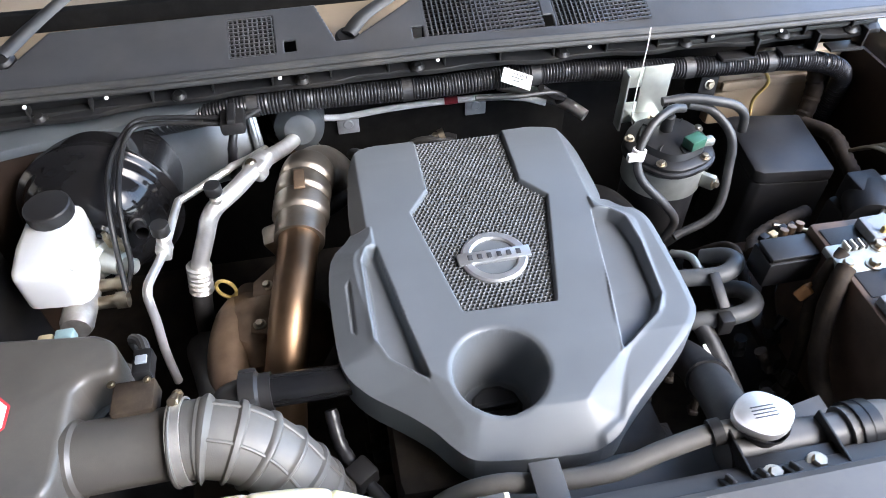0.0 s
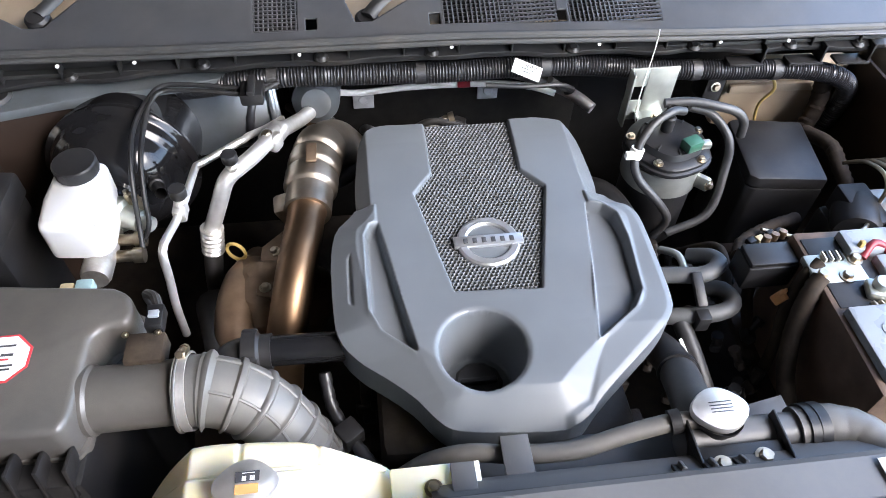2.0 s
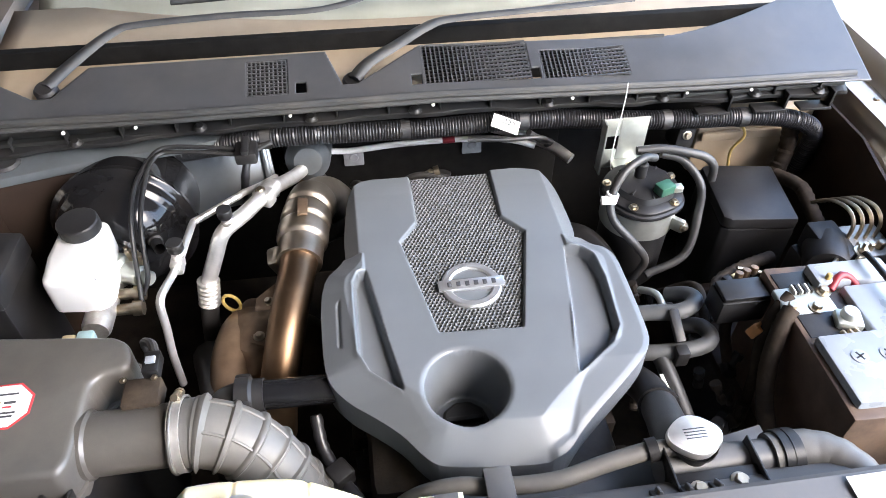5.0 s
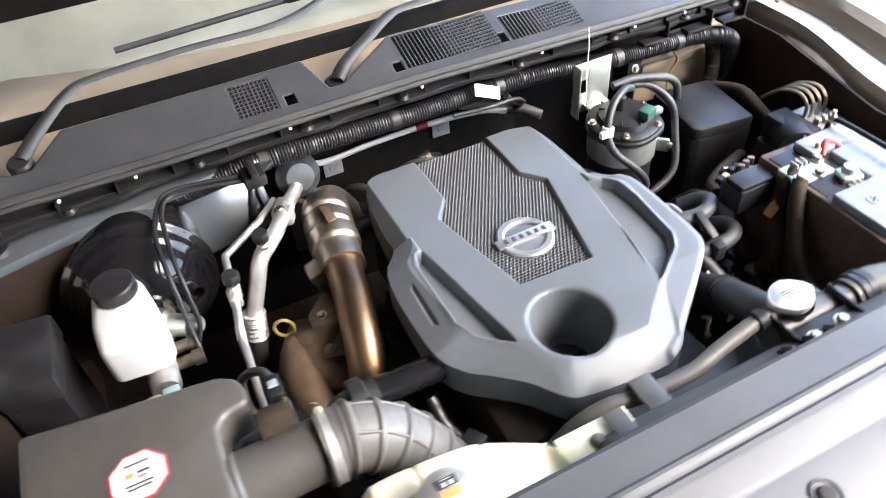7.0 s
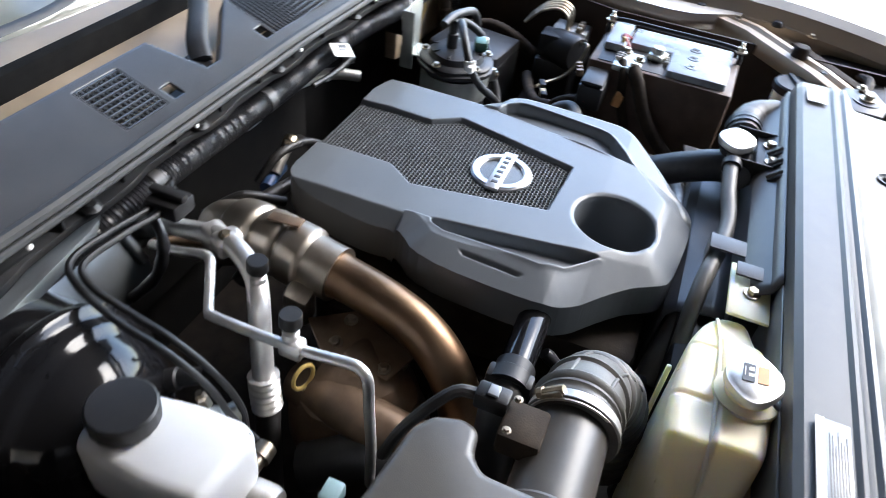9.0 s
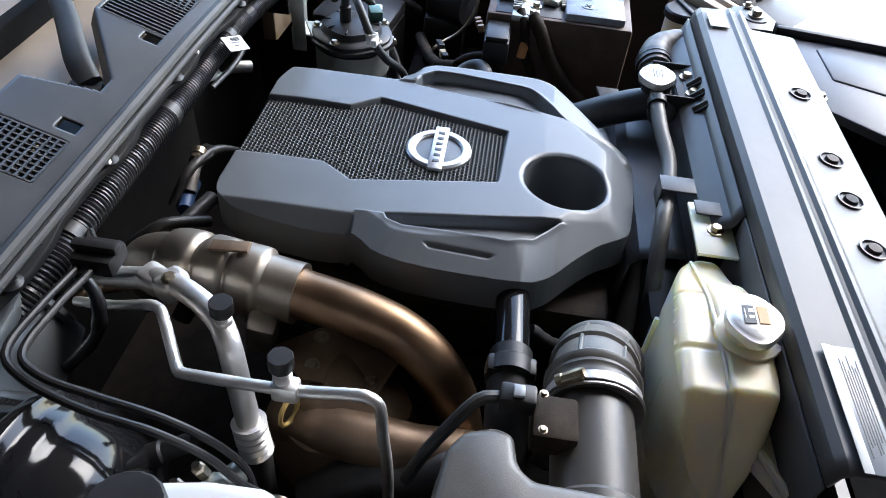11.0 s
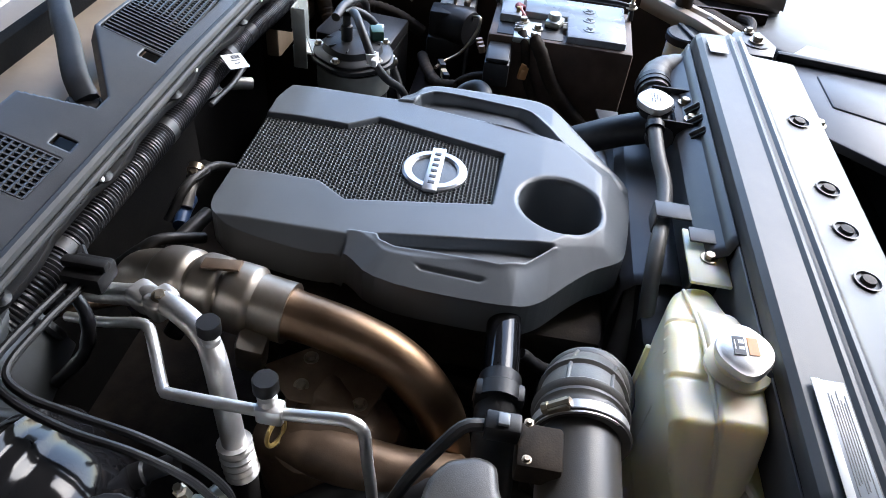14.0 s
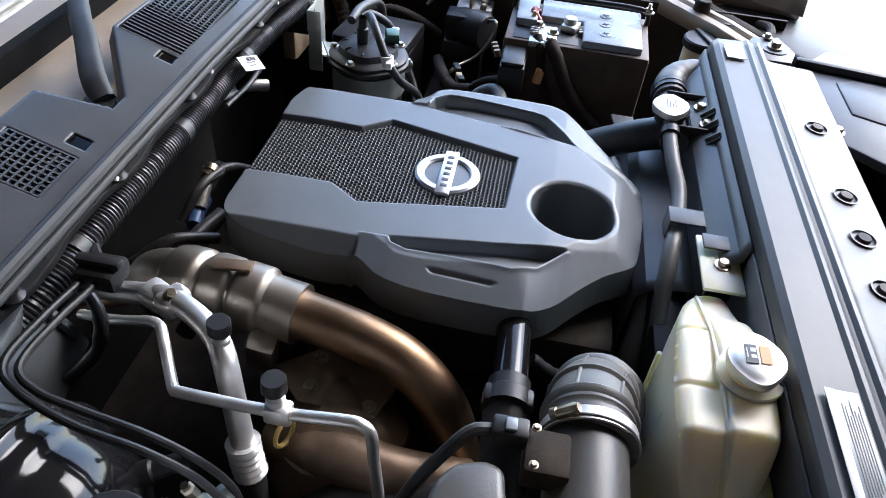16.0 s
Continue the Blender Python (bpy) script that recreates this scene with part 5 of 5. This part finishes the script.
part("neck", lathe([(0.034, -0.10), (0.034, -0.012)], WC, (0, 0, 1), 28), M_TANK, wr)
part("cap", lathe([(0.037, -0.014), (0.039, -0.012), (0.039, 0.0), (0.036, 0.003), (0, 0.003)], WC, (0, 0, 1), 40), M_BLACK, wr)
part("grip", bar((0.07, 0.010, 0.006), (WC[0], WC[1], WC[2] + 0.005), 0.002, Matrix.Rotation(radians(20), 3, "Z")), M_BLACK, wr)

# ---- nose: grille shelf and headlamps ----
ns = thing("grille_panel_top", "grey sight shield over the grille ahead of the radiator", "grille panel")
part("shelf", slab([(0.265, -0.556), (0.495, -0.556), (0.59, -0.63), (0.52, -0.85), (0.02, -0.85), (0.184, -0.654)], 0.985, 1.0, 0.004), M_SUPPORT, ns)
bolt((0.278, -0.575, 1.0), (0, 0, 1), 0.008, ns)
# added black sheet, stands in for shade in the gap behind the grille
part("void_shade_sheet", bar((1.2, 0.26, 0.01), (0, -0.68, 0.80), 0.002), M_FELT, ns)
part("shelf_inset", slab([(0.345, -0.615), (0.455, -0.615), (0.47, -0.65), (0.44, -0.82), (0.26, -0.82)], 0.999, 1.003, 0.003), M_SUPPORT, ns)
part("shelf_rail", bar((0.016, 0.30, 0.018), (0.485, -0.70, 1.006), 0.006, Matrix.Rotation(radians(-8), 3, "Z")), M_RUBBER, ns)
part("lower_grille", bar((1.3, 0.03, 0.30), (0, -0.80, 0.80), 0.01), M_BLACK, ns)
for sx in (-1, 1):
    hl = thing("headlamp", "clear headlamp housing at the front corner", "headlamp", "headlamps")
    part("housing", slab([(sx * 0.50, -0.66), (sx * 0.62, -0.52), (sx * 0.78, -0.42), (sx * 0.84, -0.52), (sx * 0.72, -0.72), (sx * 0.55, -0.80)], 0.80, 0.985, 0.02, segs=3), M_BLACK, hl)
    part("lens", slab([(sx * 0.60, -0.70), (sx * 0.70, -0.56), (sx * 0.80, -0.48), (sx * 0.85, -0.54), (sx * 0.74, -0.74), (sx * 0.60, -0.80)], 0.80, 0.975, 0.02, segs=3), M_CHROME, hl)
tie = thing("cross_member", "beige painted body rail curving in to the radiator panel", "body panel")
RAIL = [(0.800, 0.10), (0.788, -0.10), (0.768, -0.22), (0.730, -0.285), (0.665, -0.342), (0.590, -0.412), (0.500, -0.472)]
bm = bmesh.new()
rows = []
for i, (x, y) in enumerate(RAIL):
    dx, dy = RAIL[min(i + 1, 6)][0] - RAIL[max(i - 1, 0)][0], RAIL[min(i + 1, 6)][1] - RAIL[max(i - 1, 0)][1]
    n = math.hypot(dx, dy)
    rows.append([bm.verts.new((x - dy / n * u, y + dx / n * u, z)) for u, z in ((0.0, 0.985), (0.0, 1.010), (0.004, 1.016), (0.020, 1.018), (0.026, 1.012), (0.034, 1.012), (0.040, 1.018), (0.052, 1.018), (0.056, 1.010), (0.057, 0.94))])
for a, b in zip(rows, rows[1:]):
    for i in range(9):
        bm.faces.new((a[i], a[i + 1], b[i + 1], b[i]))
thicken(part("rail", bm, M_INNER, tie), 0.002)
part("end_plate", slab([(0.455, -0.470), (0.500, -0.455), (0.545, -0.475), (0.560, -0.525), (0.500, -0.545), (0.455, -0.530)], 1.018, 1.024, 0.002), M_SUPPORT, tie, "grey bolted end plate")
part("washer", lathe([(0.0, 0.0), (0.022, 0.0), (0.024, 0.002), (0.0, 0.003)], (0.504, -0.508, 1.024), (0, 0, 1), 28), M_SUPPORT, tie)
bolt((0.504, -0.508, 1.027), (0, 0, 1), 0.009, tie)
part("rubber_stop", lathe([(0.017, 0.0), (0.016, 0.018), (0.013, 0.022), (0, 0.022)], (0.655, -0.395, 1.016), (0, 0, 1), 24), M_TAPE, tie, "dusty rubber hood stop")
part("hole_plug", lathe([(0.006, 0.0), (0.006, 0.002), (0, 0.002)], (0.600, -0.440, 1.018), (0, 0, 1), 16), M_DARK, tie)
brk = thing("lamp_bracket", "dusty dark steel strap over the headlamp housing", "bracket")
part("strap", tube([(0.535, -0.500, 1.020), (0.590, -0.520, 1.016), (0.650, -0.530, 1.006), (0.700, -0.520, 0.990)], 0.008, 10), M_TAPE, brk)
part("upper_strap", bar((0.20, 0.022, 0.006), (0.690, -0.455, 1.000), 0.002, Matrix.Rotation(radians(38), 3, "Z")), M_TAPE, brk)
bolt((0.548, -0.502, 1.026), (0, 0, 1), 0.006, brk)

# ---- beige corner behind the relay box ----
cp = thing("corner_panel", "beige painted body corner behind the relay box", "body panel")
part("panel", slab([(0.53, 0.405), (0.762, 0.395), (0.762, 0.425), (0.53, 0.435)], 0.84, 0.985, 0.008), M_INNER, cp)
part("swage", bar((0.22, 0.012, 0.02), (0.645, 0.398, 0.93), 0.006), M_INNER, cp)
part("bracket", bar((0.035, 0.05, 0.06), (0.475, 0.375, 0.965), 0.003), M_BLACK, cp)
bolt((0.475, 0.349, 0.975), (0, -1, 0.3), 0.006, cp)
hose("cable_run", [(0.60, 0.385, 0.97), (0.615, 0.378, 0.94), (0.60, 0.382, 0.90), (0.61, 0.38, 0.84)], 0.003, M_YELLOW, "thin yellow wire hanging at the body corner")
st2 = tagged(part("tie_wire", tube([(0.312, 0.301, 1.130), (0.309, 0.292, 1.10), (0.300, 0.278, 1.04), (0.293, 0.262, 0.995), (0.300, 0.255, 0.97)], 0.0011, 6), M_ALU), "thin bright wire tied from cowl to filter bracket", "wire")

# ---- small hoses, fittings and wires in the shaded gaps ----
def gap_hose(name, pts, r, m, label, cat="hose"):
    h = thing(name, label, cat)
    part("run", tube(pts, r, 12), m, h)
    return h

gap_hose("vacuum_hose", [(-0.10, 0.30, 0.90), (-0.14, 0.335, 0.925), (-0.155, 0.36, 0.915), (-0.16, 0.40, 0.88)], 0.008, M_RUBBER, "black vacuum hose behind the cover")
vt = thing("hose_union", "grey hose union with worm clamp behind the cover", "fitting")
part("union", tube([(0.000, 0.346, 0.940), (-0.030, 0.344, 0.930), (-0.058, 0.342, 0.912)], 0.009, 14), M_CAST, vt)
part("union_clamp", lathe([(0.010, -0.005), (0.012, -0.005), (0.012, 0.005), (0.010, 0.005)], (-0.004, 0.346, 0.939), (1, 0.05, 0.3), 20), M_STEEL, vt)
lf = thing("lifting_eye", "dark steel lifting eye behind the engine cover", "bracket")
part("plate", slab([(-0.030, 0.335), (-0.005, 0.325), (0.018, 0.332), (0.022, 0.345), (0.008, 0.354), (-0.022, 0.354)], 0.935, 0.939, 0.001), M_BLACK, lf)
bolt((-0.016, 0.344, 0.939), (0, 0, 1), 0.006, lf)
gap_hose("blue_plug_lead", [(-0.090, 0.338, 0.905), (-0.060, 0.345, 0.905), (-0.030, 0.348, 0.905)], 0.010, mat("blue_plastic", (0.03, 0.06, 0.14), 0.4), "blue plastic wire plug behind the cover", "plug")
gap_hose("breather_pipe", [(-0.20, 0.38, 0.87), (-0.215, 0.40, 0.90), (-0.24, 0.41, 0.91), (-0.28, 0.42, 0.90)], 0.009, M_RUBBER, "black breather pipe by the firewall")
gap_hose("loom_branch", [(-0.33, 0.33, 1.03), (-0.34, 0.31, 1.0), (-0.35, 0.32, 0.95), (-0.36, 0.36, 0.90)], lambda s: 0.008 - 0.0015 * math.cos(s * 1500) ** 2, M_LOOM, "thin black corrugated wire branch", "wiring loom")
gap_hose("loom_branch", [(0.16, 0.335, 1.02), (0.19, 0.35, 0.99), (0.215, 0.37, 0.97), (0.215, 0.40, 0.94)], 0.006, M_RUBBER, "black wires behind the steel elbow pipe", "wiring loom")
gap_hose("loom_branch", [(0.05, 0.335, 1.015), (0.12, 0.33, 1.012), (0.18, 0.335, 1.008), (0.21, 0.35, 0.985)], 0.004, M_RUBBER, "thin black wires under the conduit", "wiring loom")
fb = gap_hose("front_loom", [(-0.235, -0.14, 0.93), (-0.228, -0.175, 0.90), (-0.205, -0.215, 0.885), (-0.18, -0.25, 0.875), (-0.15, -0.28, 0.86)], lambda s: 0.009 - 0.0015 * math.cos(s * 1300) ** 2, M_LOOM, "black corrugated loom in front of the engine", "wiring loom")
part("clip", bar((0.03, 0.03, 0.03), (-0.208, -0.21, 0.89), 0.004, Matrix.Rotation(radians(35), 3, "Z")), M_BLACK, fb)
gap_hose("front_hose", [(-0.02, -0.285, 0.93), (-0.07, -0.288, 0.925), (-0.12, -0.28, 0.90), (-0.16, -0.27, 0.86)], 0.016, M_BELLOWS, "brown-grey rubber hose below the cover nose")
gap_hose("intercooler_pipe", [(0.12, -0.27, 0.87), (0.20, -0.255, 0.89), (0.26, -0.25, 0.885), (0.33, -0.24, 0.87)], 0.013, M_CAST, "cast metal coolant pipe beside the shroud", "pipe")
gap_hose("rear_duct", [(0.20, 0.20, 0.885), (0.232, 0.17, 0.895), (0.255, 0.11, 0.88), (0.26, 0.04, 0.83)], 0.028, M_BLACK, "fat black duct beside the cover", "duct")
gap_hose("lower_hose", [(-0.42, 0.08, 0.80), (-0.40, 0.02, 0.83), (-0.38, -0.05, 0.84), (-0.36, -0.10, 0.82)], 0.030, M_RUBBER, "black lower hose beneath the refrigerant pipes")

hose("white_marked_hose", [(0.29, 0.045, 0.90), (0.305, 0.02, 0.915), (0.31, -0.005, 0.91)], 0.006, M_GALV, "small pale-banded hose by the battery")
random.seed(11)
for i in range(34):
    side = random.random()
    if side < 0.5:
        at = Vector((random.uniform(0.24, 0.42), random.uniform(-0.22, 0.10), random.uniform(0.76, 0.86)))
    else:
        at = Vector((random.uniform(-0.34, -0.18), random.uniform(-0.28, -0.16), random.uniform(0.74, 0.84)))
    m = random.choice((M_BLACK, M_IRON))
    tr = Euler([random.uniform(-0.5, 0.5) for _ in range(3)]).to_matrix()
    bm = bar((random.uniform(0.01, 0.03), random.uniform(0.01, 0.035), random.uniform(0.01, 0.03)), at, 0.004, tr)
    lathe([(0.006, 0), (0.006, 0.02), (0.009, 0.02), (0.009, 0.03), (0, 0.03)], at, tr @ Vector((0, 0.3, 1)), 10, bm)
    part("fitting", bm, m, eng)

# battery hold-down
hd = thing("battery_hold_down", "black battery hold-down bar with threaded rods", "battery clamp")
part("clamp_bar", tube([(0.575, -0.030, 1.004), (0.575, -0.036, 1.028), (0.575, -0.06, 1.034), (0.575, -0.15, 1.034), (0.575, -0.25, 1.034), (0.575, -0.282, 1.028), (0.575, -0.288, 1.004)], 0.0045, 12), M_BLACK, hd)
for y in (-0.035, -0.284):
    part("rod", tube([(0.575, y, 1.0), (0.575, y, 1.046)], lambda s: 0.0032 + 0.0005 * math.sin(s * 4000), 10, 0.0006), M_STEEL, hd)
    bolt((0.575, y, 1.028), (0, 0, 1), 0.0075, hd)
part("motor_housing", bar((0.10, 0.085, 0.11), (0.630, 0.065, 0.855), 0.010), M_BLACK, ab)
for k in range(3):
    part("port_nut", lathe([(0.007, 0), (0.007, 0.012), (0.005, 0.014), (0, 0.014)], (0.645 + 0.018 * k, 0.035, 0.955), (0, 0, 1), 6), M_STEEL, ab)
gap_hose("abs_pipe", [(0.60, 0.02, 0.955), (0.575, 0.0, 0.965), (0.56, 0.005, 0.94), (0.55, 0.03, 0.90), (0.52, 0.06, 0.89), (0.47, 0.07, 0.90)], 0.0034, M_STEEL, "bent brass-coloured brake pipe by the battery", "pipe")
gap_hose("taped_loom", [(0.70, 0.372, 0.965), (0.708, 0.366, 0.92), (0.695, 0.35, 0.88), (0.66, 0.33, 0.85), (0.60, 0.33, 0.83)], lambda s: 0.016 + 0.0012 * math.sin(s * 420), M_TAPE, "black taped wiring bundle at the body corner", "wiring loom")
gap_hose("bay_loom", [(0.655, 0.30, 0.90), (0.67, 0.24, 0.915), (0.665, 0.18, 0.905), (0.68, 0.13, 0.87)], lambda s: 0.013 + 0.001 * math.sin(s * 500), M_TAPE, "dusty taped wiring bundle beside the relay box", "wiring loom")
gap_hose("tray_loom", [(0.41, 0.02, 0.90), (0.44, 0.06, 0.885), (0.50, 0.09, 0.88), (0.56, 0.11, 0.875)], lambda s: 0.011 + 0.001 * math.sin(s * 600), M_TAPE, "dusty taped loom across the battery tray", "wiring loom")
for pts, r in (([(0.40, 0.06, 0.84), (0.42, 0.02, 0.90), (0.405, -0.03, 0.93), (0.39, -0.06, 0.90), (0.40, -0.10, 0.84)], 0.009), ([(0.36, 0.10, 0.82), (0.385, 0.05, 0.89), (0.38, 0.0, 0.90), (0.37, -0.06, 0.86)], 0.008)):
    gap_hose("looped_lead", pts, r, M_TAPE, "brown dusty looped lead between filter and battery", "wiring loom")
tray = tagged(part("battery_tray", slab([(0.40, -0.30), (0.69, -0.30), (0.69, 0.13), (0.42, 0.13)], 0.785, 0.80, 0.004), M_APRON), "dusty battery tray under the battery, darkened for shade", "tray")
for k in range(4):
    part("tray_socket", bar((0.014, 0.012, 0.016), (0.44 + 0.019 * k, 0.045 + 0.006 * k, 0.900 - 0.004 * (k % 2)), 0.002, Matrix.Rotation(radians(20), 3, "Z")), M_CREAM if k == 1 else M_BLACK, tray)
# pipes between engine and firewall
for name, pts, r, m, lab in (
        ("rear_pipe", [(-0.05, 0.315, 0.90), (-0.12, 0.33, 0.90), (-0.17, 0.335, 0.87), (-0.21, 0.36, 0.83)], 0.011, M_RUBBER, "black coolant hose behind the cover"),
        ("rear_pipe", [(-0.18, 0.30, 0.87), (-0.23, 0.37, 0.89), (-0.27, 0.42, 0.90), (-0.30, 0.48, 0.88)], 0.007, M_SHIELD, "brown steel pipe crossing to the firewall"),
        ("rear_pipe", [(0.06, 0.30, 0.90), (0.02, 0.33, 0.93), (-0.04, 0.345, 0.935), (-0.08, 0.36, 0.90)], 0.007, M_RUBBER, "thin black hose behind the cover"),
        ("rear_pipe", [(-0.13, 0.31, 0.865), (-0.17, 0.30, 0.875), (-0.20, 0.285, 0.87), (-0.225, 0.30, 0.84)], 0.013, M_BLACK, "black moulded hose behind the cover")):
    gap_hose(name, pts, r, m, lab)

hc = thing("hose_clip", "black plastic clip holding the two heater hoses", "clip")
part("clip_strap", bar((0.016, 0.052, 0.010), (0.300, -0.066, 0.940), 0.003, Matrix.Rotation(radians(24), 3, "X")), M_BLACK, hc)
part("clip_block", bar((0.020, 0.020, 0.030), (0.300, -0.100, 0.912), 0.003), M_BLACK, hc)
rp = tagged(part("radiator_bracket", slab([(0.286, -0.246), (0.352, -0.235), (0.352, -0.275), (0.292, -0.275)], 0.926, 0.930, 0.0015), M_SUPPORT), "grey sheet bracket beside the radiator pipe", "bracket")
pt = tagged(part("hose_tag", bar((0.012, 0.034, 0.0012), (0.272, -0.132, 0.888), 0.0003, Euler((radians(25), radians(20), radians(20))).to_matrix()), M_PAPER), "white paper tag stuck to a hose", "label")

# tray fins of the cowl end over the conduit
for x in (0.50, 0.61, 0.70):
    dz = bow(x)[1]
    part("cowl_fin", slab([(x - 0.030, 0.325), (x + 0.030, 0.322), (x + 0.022, 0.350), (x - 0.030, 0.350)], 1.050 + dz, 1.055 + dz, 0.001), M_BLACK, cowl)
    part("cowl_fin", bar((0.004, 0.028, 0.034), (x + 0.026, 0.338, 1.070 + dz), 0.001), M_BLACK, cowl)
# exhaust shield plate and bracket beneath the flex joint
part("shield_plate", slab([(-0.335, 0.02), (-0.275, 0.00), (-0.250, 0.10), (-0.290, 0.150), (-0.330, 0.11)], 0.898, 0.901, 0.001), M_SHIELD, sh)
part("support_leg", bar((0.030, 0.035, 0.075), (-0.285, 0.165, 0.915), 0.008, Euler((radians(12), radians(-18), 0)).to_matrix()), M_CAN, sh)
for at in ((-0.322, 0.03, 0.901), (-0.270, 0.10, 0.901)):
    bolt(at, (0, 0, 1), 0.006, sh)
